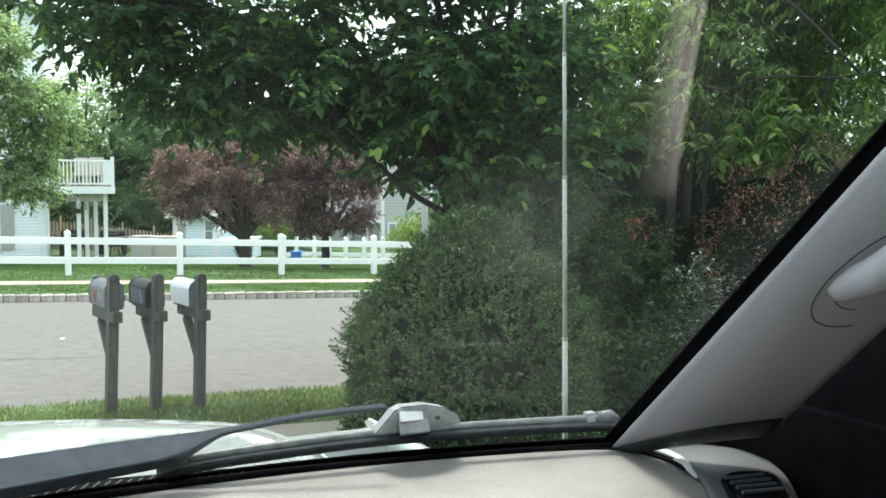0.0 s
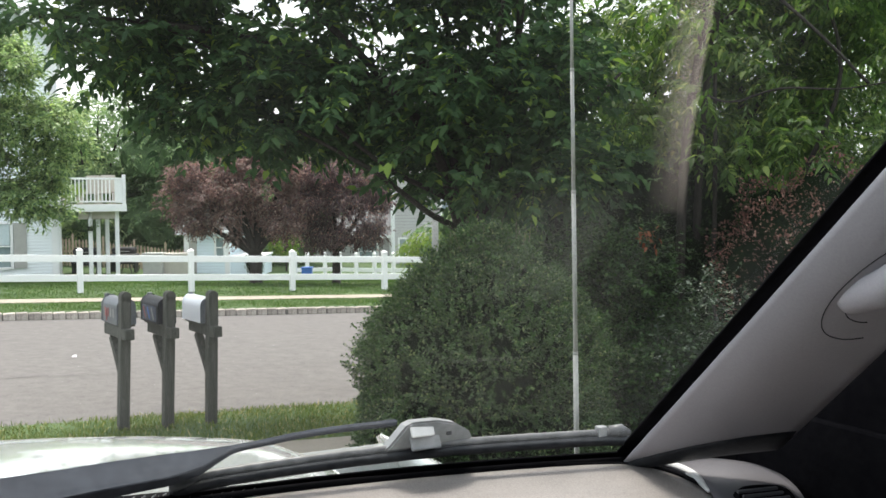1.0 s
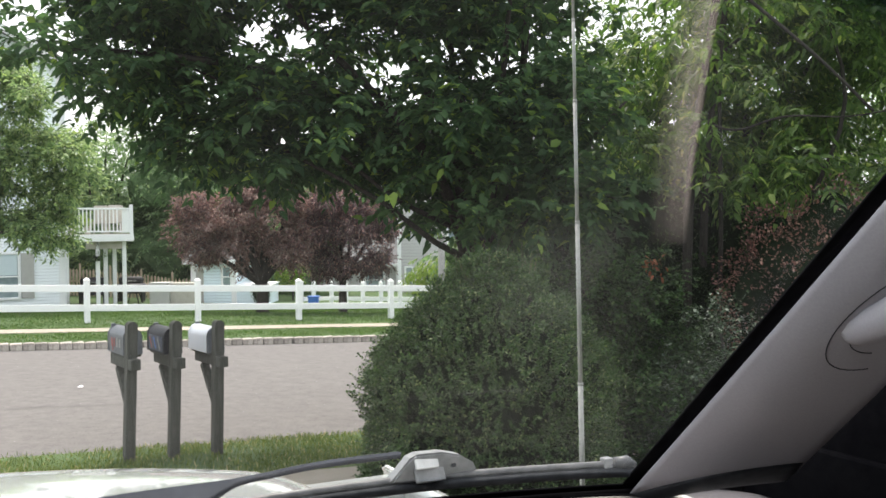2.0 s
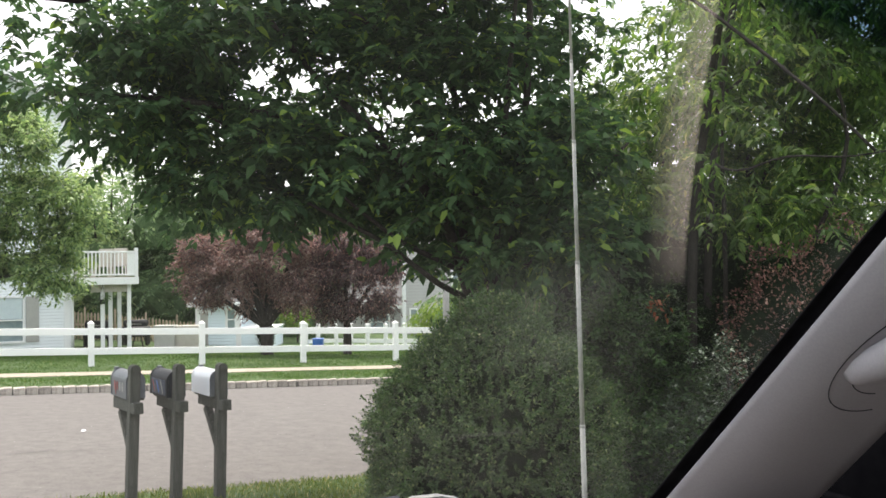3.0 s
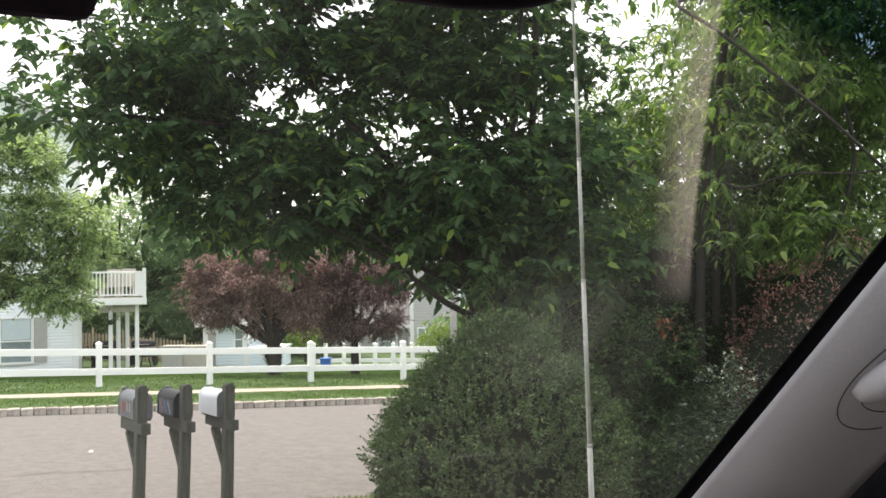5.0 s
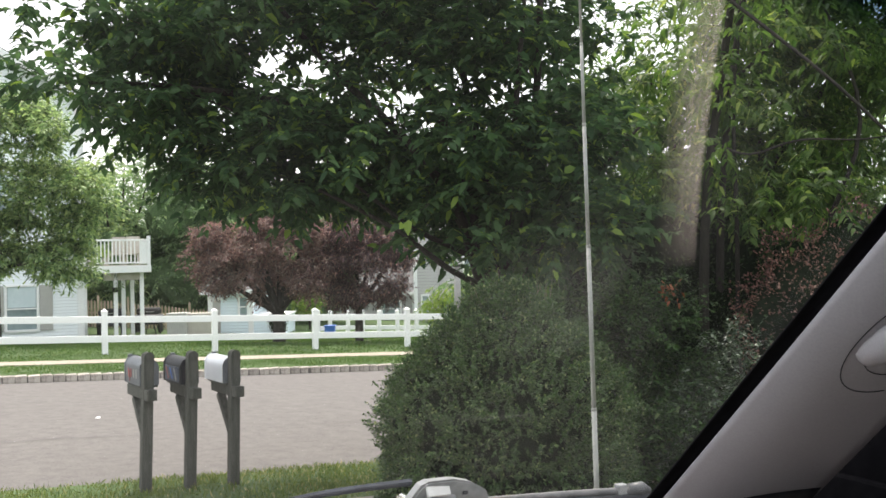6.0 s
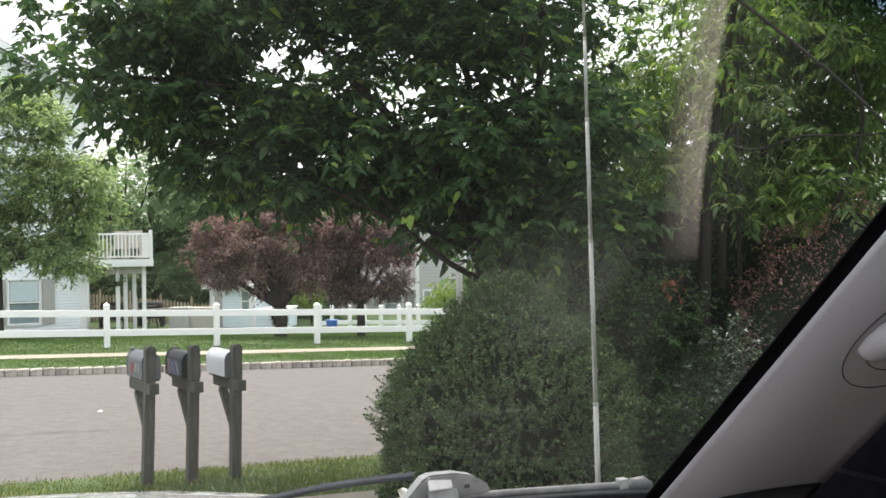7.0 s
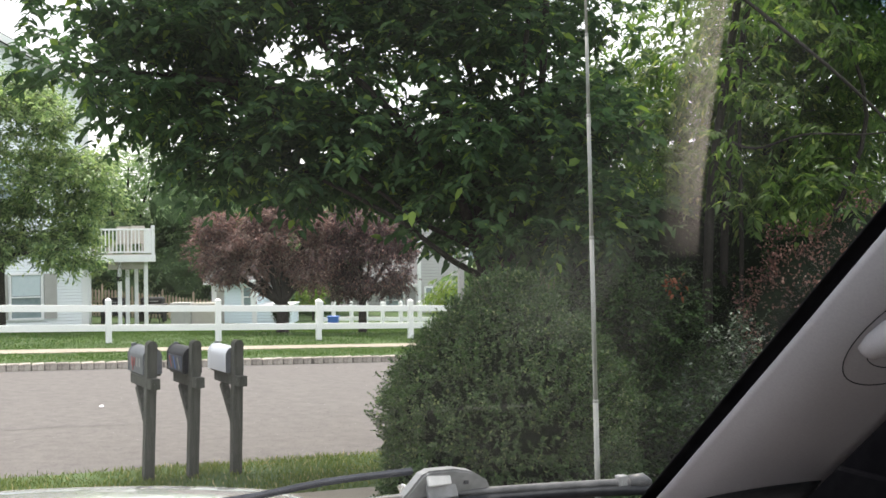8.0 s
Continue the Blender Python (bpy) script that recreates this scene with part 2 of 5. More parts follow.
PAINT = surface("car_paint", (0.60, 0.63, 0.62), (0.66, 0.69, 0.68), 2, 0.07, 0.004, 60, metal=0.6, spec=0.6)
RUBBER = surface("black_rubber", (0.014, 0.016, 0.019), (0.03, 0.033, 0.038), 30, 0.6, 0.1, spec=0.25)
ARM_PAINT = surface("arm_paint", (0.028, 0.032, 0.040), (0.044, 0.050, 0.061), 14, 0.8, 0.1, spec=0.12)
WIPER_GREY = surface("wiper_plastic", (0.055, 0.058, 0.062), (0.10, 0.104, 0.108), 30, 0.38, 0.1)
WIPER_LIGHT = surface("wiper_bracket", (0.15, 0.16, 0.165), (0.22, 0.23, 0.235), 30, 0.4, 0.1)
PALE_PLASTIC = surface("pale_label", (0.44, 0.45, 0.445), (0.53, 0.54, 0.535), 30, 0.5)
# coarse two-tone mottling carries the dappled light on the dashboard
DASH = surface("dash_vinyl", (0.095, 0.088, 0.084), (0.19, 0.178, 0.168), 6, 0.55, 0.25, 350, dist=0.002)
DASH_DARK = surface("dash_end", (0.055, 0.055, 0.062), (0.08, 0.08, 0.088), 6, 0.5, 0.2, 300, dist=0.002)
PILLAR = surface("pillar_trim", (0.32, 0.311, 0.338), (0.365, 0.355, 0.382), 3, 0.6, 0.25, 300, dist=0.002)
VISOR = surface("dark_fabric", (0.02, 0.014, 0.022), (0.03, 0.022, 0.034), 12, 0.9, spec=0.1)
BLACK_TRIM = surface("black_trim", (0.005, 0.005, 0.006), (0.009, 0.009, 0.010), 12, 0.8, spec=0.0)
FABRIC = surface("headliner", (0.16, 0.15, 0.145), (0.2, 0.19, 0.185), 10, 0.95, 0.3, 200, dist=0.002)
CHROME = surface("chrome", (0.20, 0.205, 0.19), (0.28, 0.285, 0.265), 10, 0.4, 0.02, metal=0.3)
GLASS = pane_glass("windscreen_glass", (0.97, 0.99, 0.98), 0.035)
TINTED = pane_glass("tinted_glass", (0.42, 0.46, 0.45))
SHADE = pane_glass("shade_band", (0.10, 0.16, 0.22), 0.0, True)
STREAK = soft_film("pale_streak", 0.21)
MIRROR = surface("mirror_glass", (0.8, 0.8, 0.8), (0.82, 0.82, 0.82), 2, 0.02, 0.0, metal=1.0)

# ---- helpers for shapes ----
RNG = np.random.default_rng(7)
TURN = radians(24.7)                      # the street runs along ST, the car points along NO
ST, NO = Vector((math.cos(TURN), math.sin(TURN), 0)), Vector((-math.sin(TURN), math.cos(TURN), 0))


def sn(s, n, z=0.0):
    """World place from metres along and across the street."""
    return ST * s + NO * n + Vector((0, 0, z))


def smooth(a, b, x):
    k = min(1.0, max(0.0, (x - a) / (b - a)))
    return k * k * (3 - 2 * k)


def road_z(s):
    return 0.17 - 0.036 * min(45.0, max(-30.0, s))


def ground_z(s, n):
    r = road_z(s)
    near = 0.75 + (r + 0.03 - 0.75) * smooth(2.6, 8.6, n)
    lawn = r + 0.12 - 0.02 * smooth(18.6, 22.8, n) - 0.62 * smooth(22.8, 38, n)
    if n < 9.52:
        return near if n > -12 else 0.75
    if n < 18.55:
        return r - 0.10
    return max(lawn, -1.9)


def gz(x, y):
    v = Vector((x, y, 0))
    return ground_z(v.dot(ST), v.dot(NO))


def mesh_of(name, verts, faces, smooth_it=False):
    me = bpy.data.meshes.new(name)
    me.from_pydata([tuple(v) for v in verts], [], faces)
    me.validate()
    if smooth_it:
        me.shade_smooth()
    me.update()
    return me


def part(name, data, material, parent, label="", smooth_it=False):
    """Links a bmesh or a mesh as one object under a thing or a part."""
    if isinstance(data, bmesh.types.BMesh):
        me = bpy.data.meshes.new(name)
        data.to_mesh(me)
        data.free()
    else:
        me = data
    if smooth_it:
        me.shade_smooth()
    if not me.materials:
        me.materials.append(material)
    ob = new(name, me)
    ob.parent = parent
    if label:
        tagged(ob, label)
    return ob


def box(x0, y0, z0, x1, y1, z1, bevel=0.0, seg=2):
    bm = bmesh.new()
    bmesh.ops.create_cube(bm, size=1)
    bmesh.ops.scale(bm, vec=(abs(x1 - x0), abs(y1 - y0), abs(z1 - z0)), verts=bm.verts)
    bmesh.ops.translate(bm, vec=((x0 + x1) / 2, (y0 + y1) / 2, (z0 + z1) / 2), verts=bm.verts)
    if bevel:
        bmesh.ops.bevel(bm, geom=bm.edges[:], offset=bevel, segments=seg, affect="EDGES", profile=0.5)
    return bm


def moved(bm, m):
    bmesh.ops.transform(bm, matrix=m, verts=bm.verts)
    return bm


def joined(*bms):
    """One bmesh out of several."""
    out = bmesh.new()
    for b in bms:
        tmp = bpy.data.meshes.new("tmp")
        b.to_mesh(tmp)
        b.free()
        out.from_mesh(tmp)
        bpy.data.meshes.remove(tmp)
    return out


def tube(points, radii, seg=8):
    """Closed tapered tube along points."""
    pts = [Vector(p) for p in points]
    verts, faces = [], []
    ref = Vector((0.31, 0.17, 0.93))
    for i, p in enumerate(pts):
        d = (pts[min(i + 1, len(pts) - 1)] - pts[max(i - 1, 0)]).normalized()
        a = d.cross(ref if abs(d.dot(ref)) < 0.95 else Vector((1, 0, 0))).normalized()
        b = d.cross(a)
        r = radii[i] if not isinstance(radii, (int, float)) else radii
        for k in range(seg):
            w = 2 * math.pi * k / seg
            verts.append(p + (a * math.cos(w) + b * math.sin(w)) * r)
    for i in range(len(pts) - 1):
        for k in range(seg):
            j = (k + 1) % seg
            faces.append((i * seg + k, i * seg + j, (i + 1) * seg + j, (i + 1) * seg + k))
    faces.append(tuple(range(seg))[::-1])
    faces.append(tuple((len(pts) - 1) * seg + k for k in range(seg)))
    return mesh_of("tube", verts, faces, True)


def bent(points, steps=4):
    """A smooth curve through points (Catmull-Rom)."""
    p = [Vector(q) for q in points]
    p = [p[0] * 2 - p[1], *p, p[-1] * 2 - p[-2]]
    out = []
    for i in range(1, len(p) - 2):
        for k in range(steps):
            t = k / steps
            out.append(0.5 * (2 * p[i] + (p[i + 1] - p[i - 1]) * t + (2 * p[i - 1] - 5 * p[i] + 4 * p[i + 1] - p[i + 2]) * t * t
                              + (3 * p[i] - p[i - 1] - 3 * p[i + 1] + p[i + 2]) * t ** 3))
    out.append(p[-2])
    return out


def sheet(fn, nu, nv, thick=0.0, smooth_it=True, name="sheet"):
    """A grid surface fn(u, v) for u, v in 0..1; with a thickness it is closed."""
    verts = [fn(i / nu, j / nv) for j in range(nv + 1) for i in range(nu + 1)]
    faces = [(j * (nu + 1) + i, j * (nu + 1) + i + 1, (j + 1) * (nu + 1) + i + 1, (j + 1) * (nu + 1) + i) for j in range(nv) for i in range(nu)]
    me = mesh_of(name, verts, faces, smooth_it)
    if thick:
        bm = bmesh.new()
        bm.from_mesh(me)
        bmesh.ops.recalc_face_normals(bm, faces=bm.faces)
        bmesh.ops.solidify(bm, geom=bm.faces[:], thickness=thick)
        bm.to_mesh(me)
        bm.free()
        if smooth_it:
            me.shade_smooth()
    return me


def thing(name, at, label, category, group="", turn=0.0):
    ob = new(name)
    ob.matrix_basis = pose(*at, 0, 0, turn)
    return tagged(ob, label, category, group)


# ---- leaves ----


def unit(a):
    return a / np.maximum(np.linalg.norm(a, axis=1, keepdims=True), 1e-6)


def leaf_mesh(name, c, d, length, width=0.4, droop=0.15, bend=True):
    """Leaves at c pointing along d: folded on the midrib and, with bend, curved."""
    n = len(c)
    d = unit(d)
    up = unit(np.array([0, 0, 1.0]) + RNG.normal(0, 0.45, (n, 3)))
    side = unit(np.cross(d, up))
    nor = np.cross(side, d)
    L = np.asarray(length).reshape(-1, 1) * np.ones((n, 1))
    W = L * width * RNG.uniform(0.8, 1.2, (n, 1)) / 2
    dz = np.array([0, 0, -1.0])
    if bend:
        m1, m2 = c + d * L * 0.32, c + d * L * 0.68 + dz * L * droop * 0.35
        tip = c + d * L + dz * L * droop
        v = np.stack([c, m1 + side * W + nor * W * 0.35, m2 + side * W * 0.8 + nor * W * 0.3, tip,
                      m2 - side * W * 0.8 + nor * W * 0.3, m1 - side * W + nor * W * 0.35, m1, m2], 1).reshape(-1, 3)
        per, f = 8, [(0, 6, 1), (1, 6, 7, 2), (2, 7, 3), (0, 5, 6), (5, 4, 7, 6), (4, 3, 7)]
    else:
        m = c + d * L * 0.45
        v = np.stack([c, m + side * W + nor * W * 0.4, c + d * L + dz * L * droop, m - side * W + nor * W * 0.4], 1).reshape(-1, 3)
        per, f = 4, [(0, 1, 2), (0, 2, 3)]
    me = bpy.data.meshes.new(name)
    loops = np.concatenate([np.array(k) for k in f])
    start = np.cumsum([0] + [len(k) for k in f])[:-1]
    all_loops = (loops[None, :] + (np.arange(n) * per)[:, None]).ravel()
    all_start = (start[None, :] + (np.arange(n) * len(loops))[:, None]).ravel()
    me.vertices.add(n * per)
    me.vertices.foreach_set("co", v.astype(np.float32).ravel())
    me.loops.add(len(all_loops))
    me.loops.foreach_set("vertex_index", all_loops.astype(np.int32))
    me.polygons.add(len(all_start))
    me.polygons.foreach_set("loop_start", all_start.astype(np.int32))
    me.update(calc_edges=True)
    return me


def in_blobs(blobs, count, shell=2.4, gap=0.0, size=1.0):
    """Random places in a set of ellipsoids (x, y, z, rx, ry, rz), denser to the outside, with gaps by noise."""
    b = np.array(blobs, float)
    vol = b[:, 3] * b[:, 4] * b[:, 5]
    out, home = [], []
    while len(out) < count:
        i = RNG.choice(len(b), p=vol / vol.sum())
        q = RNG.normal(0, 1, 3)
        q *= RNG.uniform(0, 1) ** (1 / shell) / np.linalg.norm(q)
        p = b[i, :3] + q * b[i, 3:]
        if gap and noise.noise(Vector(p) * size) > gap:
            continue
        out.append(p)
        home.append(b[i, :3])
    return np.array(out), np.array(home)


def twig_leaves(name, blobs, twigs, per, twig_len, leaf_len, width=0.36, gap=0.0, size=0.9, droop=0.25, hang=0.35, bend=True, spread=0.8, level=1.0, openings=(), thin=()):
    """Leaves set along many short drooping twigs inside the blobs. Returns the leaf mesh and the twigs' ends."""
    base, home = in_blobs(blobs, twigs, 2.0, gap, size)
    for ox, oz, ow, oh in openings:
        keep = ((base[:, 0] - ox) / (ow + 0.12)) ** 2 + ((base[:, 2] - oz) / (oh + 0.12)) ** 2 > RNG.uniform(0.5, 1.2, len(base))
        base, home = base[keep], home[keep]
    for tx, reach, front, top, share in thin:
        inside = (np.abs(base[:, 0] - tx) < reach) & (base[:, 1] < front) & (base[:, 2] < top)
        keep = ~inside | (RNG.uniform(0, 1, len(base)) < share)
        base, home = base[keep], home[keep]
    twigs = len(base)
    d = unit(unit(base - home) * 0.6 + RNG.normal(0, 0.55, (twigs, 3)) * np.array([1, 1, level]) - np.array([0, 0, hang * 0.5]))
    ln = twig_len * RNG.uniform(0.6, 1.3, (twigs, 1))
    t = np.tile(np.linspace(0.12, 1.0, per), twigs).reshape(-1, 1)
    rep = lambda a: np.repeat(a, per, axis=0)
    c = rep(base) + rep(d) * rep(ln) * t + np.array([0, 0, -1.0]) * rep(ln) * t * t * hang * 0.6
    sidev = unit(np.cross(rep(d), np.array([0, 0, 1.0]) + RNG.normal(0, 0.3, (twigs * per, 3))))
    sign = np.tile(np.where(np.arange(per) % 2 == 0, 1.0, -1.0), twigs).reshape(-1, 1)
    ld = rep(d) * 0.55 + sidev * sign * spread + RNG.normal(0, 0.25, c.shape) * np.array([1, 1, level]) - np.array([0, 0, hang])
    me = leaf_mesh(name, c, ld, leaf_len * RNG.uniform(0.65, 1.25, len(c)), width, droop, bend)
    return me, base, base + d * ln + np.array([0, 0, -1.0]) * ln * hang * 0.6


def twig_mesh(a, b, r=0.004):
    """Thin three-sided twigs from a to b."""
    n = len(a)
    d = unit(b - a)
    s = unit(np.cross(d, RNG.normal(0, 1, (n, 3))))
    w = np.cross(d, s)
    v = np.stack([a + s * r, a - s * r * 0.5 + w * r * 0.86, a - s * r * 0.5 - w * r * 0.86, b], 1).reshape(-1, 3)
    faces = [(4 * i + p, 4 * i + q, 4 * i + 3) for i in range(n) for p, q in ((0, 1), (1, 2), (2, 0))]
    return mesh_of("twigs", v, faces)


def plant(name, label, category, base, trunks, limbs, leaf, leaf_mat, bark, twigs=None, group="", core=None, core_mat=INNER_SHADE, twig_mat=None):
    """A tree or shrub: trunks and limbs are (points, first radius, last radius); the crown is one mesh of many leaves."""
    root = thing(name, base, label, category, group)
    inv = Matrix.Translation(-Vector(base))
    for kind, rows in (("trunk", trunks), ("limb", limbs)):
        for pts, r0, r1 in rows:
            path = bent(pts, 4) if len(pts) > 2 else [Vector(p) for p in pts]
            k = len(path)
            me = tube(path, [r0 + (r1 - r0) * i / (k - 1) for i in range(k)], 8)
            me.transform(inv)
            part(kind, me, bark, root)
    if core is not None:
        core.transform(inv)
        part("inner_body", core, core_mat, root, "solid inner body behind the leaves")
    if twigs is not None:
        twigs.transform(inv)
        part("twigs", twigs, twig_mat or bark, root)
    leaf.transform(inv)
    tagged(part("crown", leaf, leaf_mat, root), kind="stuff")
    return root


def lump(x, y, z, rx, ry, rz, amount=0.12, scale=2.5, sub=4, flat=None):
    """A rounded uneven body that fills the inside of a dense shrub or crown."""
    bm = bmesh.new()
    bmesh.ops.create_icosphere(bm, subdivisions=sub, radius=1)
    for v in bm.verts:
        k = 1 + amount * noise.noise(v.co * scale + Vector((x, y, z)))
        v.co = Vector((x + v.co.x * rx * k, y + v.co.y * ry * k, z + v.co.z * rz * k))
        if flat is not None:
            v.co.z = max(v.co.z, flat)
    me = bpy.data.meshes.new("lump")
    bm.to_mesh(me)
    bm.free()
    return me


def hedge_leaves(name, x, y, z, rx, ry, rz, count, leaf_len, amount=0.12, scale=2.5, power=2.0, thick=0.1, top=None, width=0.55, clump=0.0):
    """Small leaves on the outside of a clipped rounded shrub."""
    q = unit(RNG.normal(0, 1, (count, 3)))
    q = np.sign(q) * np.abs(q) ** (2 / power)
    q = q / (np.sum(np.abs(q) ** power, axis=1, keepdims=True) ** (1 / power))
    k = np.array([1 + amount * noise.noise(Vector(v) * scale + Vector((x, y, z))) + 0.05 * noise.noise(Vector(v) * 9) for v in q]).reshape(-1, 1)
    if clump:
        # sprays of new growth, with dark hollows between them
        g = np.array([noise.noise(Vector(v) * 11 + Vector((y, x, z))) + 0.5 * noise.noise(Vector(v) * 23) for v in q])
        k = k + clump * g.reshape(-1, 1)
        keep = g + RNG.uniform(-0.25, 0.25, count) > -0.16
        q, k = q[keep], k[keep]
        count = len(q)
    k = k - thick * RNG.uniform(0, 1, (count, 1)) ** 2 + 0.016 * np.abs(RNG.normal(0, 1, (count, 1)))
    c = np.array([x, y, z]) + q * k * np.array([rx, ry, rz])
    d = q * 0.7 + RNG.normal(0, 0.6, (count, 3)) + np.array([0, 0, 0.35])
    return leaf_mesh(name, c, d, leaf_len * RNG.uniform(0.6, 1.3, count), width, 0.1, False)


def tiers(cx, cy, rows, depth=1.0, flat=0.17, size=0.5):
    """Flat clumps of foliage in tiers: rows of height, left and right reach from cx, and how many."""
    out = []
    for z, xa, xb, k in rows:
        for i in range(k):
            f = (i + RNG.uniform(0.1, 0.9)) / k
            out.append((cx + xa + (xb - xa) * f, cy + RNG.uniform(-depth, depth), z + RNG.uniform(-0.8, 0.8) * flat - 0.12 * abs(2 * f - 1),
                        RNG.uniform(0.75, 1.25) * size, RNG.uniform(1.0, 1.6) * size, RNG.uniform(0.75, 1.25) * flat))
    return out

# ---- the ground, the street ----


def build_ground():
    ss = sorted({*range(-400, -30, 37), *range(-30, 46, 2), *range(46, 420, 37)})
    ns = sorted({*range(-300, -12, 32), -12, -6, *[x * 0.5 for x in range(0, 19)], 9.5, 9.53, 18.54, 18.56, *[19 + x for x in range(0, 24)], *range(46, 500, 30)})
    verts = [sn(s, n, ground_z(s, n)) for n in ns for s in ss]
    w = len(ss)
    faces = [(j * w + i, j * w + i + 1, (j + 1) * w + i + 1, (j + 1) * w + i) for j in range(len(ns) - 1) for i in range(w - 1)]
    g = new("ground", mesh_of("ground", verts, faces, True))
    g.data.materials.append(LAWN)
    tagged(g, "mown green lawn sloping gently away from the street", "lawn", kind="structure")


def strip(name, n0, n1, zf, material, label, category, s0=-120, s1=140, thick=0.12, step=2.0):
    """A paved band along the street, following its fall."""
    k = int((s1 - s0) / step)
    me = sheet(lambda u, v: sn(s0 + (s1 - s0) * u, n0 + (n1 - n0) * v, zf(s0 + (s1 - s0) * u, n0 + (n1 - n0) * v)), k, 6, 0, False, name)
    bm = bmesh.new()
    bm.from_mesh(me)
    ret = bmesh.ops.extrude_face_region(bm, geom=bm.faces[:])
    bmesh.ops.translate(bm, vec=(0, 0, -thick), verts=[v for v in ret["geom"] if isinstance(v, bmesh.types.BMVert)])
    bmesh.ops.recalc_face_normals(bm, faces=bm.faces)
    bm.to_mesh(me)
    bm.free()
    ob = new(name, me)
    me.materials.append(material)
    return tagged(ob, label, category, kind="structure")


build_ground()
strip("road", 9.5, 18.46, lambda s, n: road_z(s) + 0.05 * (1 - ((n - 13.9) / 4.5) ** 2), ASPHALT, "worn pale grey asphalt street with fine cracks", "road")
strip("sidewalk_1", 20.42, 21.25, lambda s, n: ground_z(s, n) + 0.015, CONCRETE, "sunlit tan concrete sidewalk between grass strips", "sidewalk", thick=0.06)
strip("sidewalk_2", 6.85, 7.95, lambda s, n: ground_z(s, n) + 0.015, CONCRETE, "tan concrete sidewalk before the mailboxes", "sidewalk", -14, 14, 0.06, 0.5)
me = sheet(lambda u, v: sn(-3.4 + 5.5 * u, -9 + 15.84 * v, ground_z(0, -9 + 15.84 * v) + 0.012), 6, 40, 0, False, "driveway")
drive = new("driveway", me)
me.materials.append(CONCRETE)
tagged(drive, "concrete driveway sloping down to the sidewalk", "driveway", kind="structure")


def crack(points, width, label):
    pts = [sn(s, n, road_z(s) + 0.05 * (1 - ((n - 13.9) / 4.5) ** 2) + 0.005) for s, n in points]
    verts = []
    for i, p in enumerate(pts):
        w = width * 0.75 * RNG.uniform(0.0, 1) ** 1.5
        verts += [p + NO * w, p - NO * w]
    ob = new("road_crack", mesh_of("road_crack", verts, [(2 * i, 2 * i + 1, 2 * i + 3, 2 * i + 2) for i in range(len(pts) - 1)]))
    ob.data.materials.append(TAR)
    tagged(ob, label, "crack", kind="structure")


crack([(-2 + 0.25 * i, 12.05 + 0.06 * math.sin(i * 1.3) + RNG.uniform(-0.03, 0.03)) for i in range(48)], 0.02, "thin dark crack along the asphalt")
crack([(7.1 + 0.12 * i, 17.5 + 0.5 * math.sin(i * 0.35)) for i in range(14)], 0.02, "short dark tar patch near the kerb")

# ---- ranch rail fence across the street ----


def fence_z(s):
    return ground_z(s, 22.8)


def rail_fence(name, posts, label, height=1.0, post_w=0.125):
    """Posts with caps and two rails; posts are world places on the ground."""
    root = thing(name, posts[0], label, "fence")
    o = Vector(posts[0])
    for p in posts:
        p = Vector(p) - o
        d = TURN
        bm = moved(box(-post_w / 2, -post_w / 2, -0.15, post_w / 2, post_w / 2, height - 0.04, 0.006), Matrix.Translation(p) @ Matrix.Rotation(d, 4, "Z"))
        ob = part("post", bm, VINYL, root)
        cap = bmesh.new()
        bmesh.ops.create_cone(cap, segments=4, cap_ends=True, radius1=post_w * 0.80, radius2=0.012, depth=0.05)
        moved(cap, Matrix.Translation(p + Vector((0, 0, height - 0.005))) @ Matrix.Rotation(d + math.pi / 4, 4, "Z"))
        lip = moved(box(-post_w * 0.56, -post_w * 0.56, height - 0.045, post_w * 0.56, post_w * 0.56, height - 0.028), Matrix.Translation(p) @ Matrix.Rotation(d, 4, "Z"))
        part("cap", joined(cap, lip), VINYL, ob)
    for a, b in zip(posts, posts[1:]):
        a, b = Vector(a) - o, Vector(b) - o
        d = (b - a).normalized()
        turn = d.to_track_quat("X", "Z").to_matrix().to_4x4()
        for z in (height - 0.22, height - 0.655):
            ln = (b - a).length - post_w * 0.9
            bm = moved(box(-ln / 2, -0.02, -0.075, ln / 2, 0.02, 0.075, 0.005), Matrix.Translation((a + b) / 2 + Vector((0, 0, z))) @ turn)
            part("rail", bm, VINYL, root)
    return root


rail_fence("rail_fence", [sn(2.23 + 2.44 * i, 22.8, fence_z(2.23 + 2.44 * i) - 0.01) for i in range(-6, 9)], "white vinyl two-rail ranch fence along the sidewalk")
rail_fence("rail_fence", [(x, y, gz(x, y) + 0.02) for x, y in [(-4.3, 34.0), (-4.1, 36.0), (-3.55, 37.2), (-2.95, 36.8), (-2.3, 36.4), (-1.6, 36.0), (-0.88, 35.6), (0.0, 35.0)]],
           "low white vinyl rail fence round the far yard", 0.95)

# ---- mailboxes ----


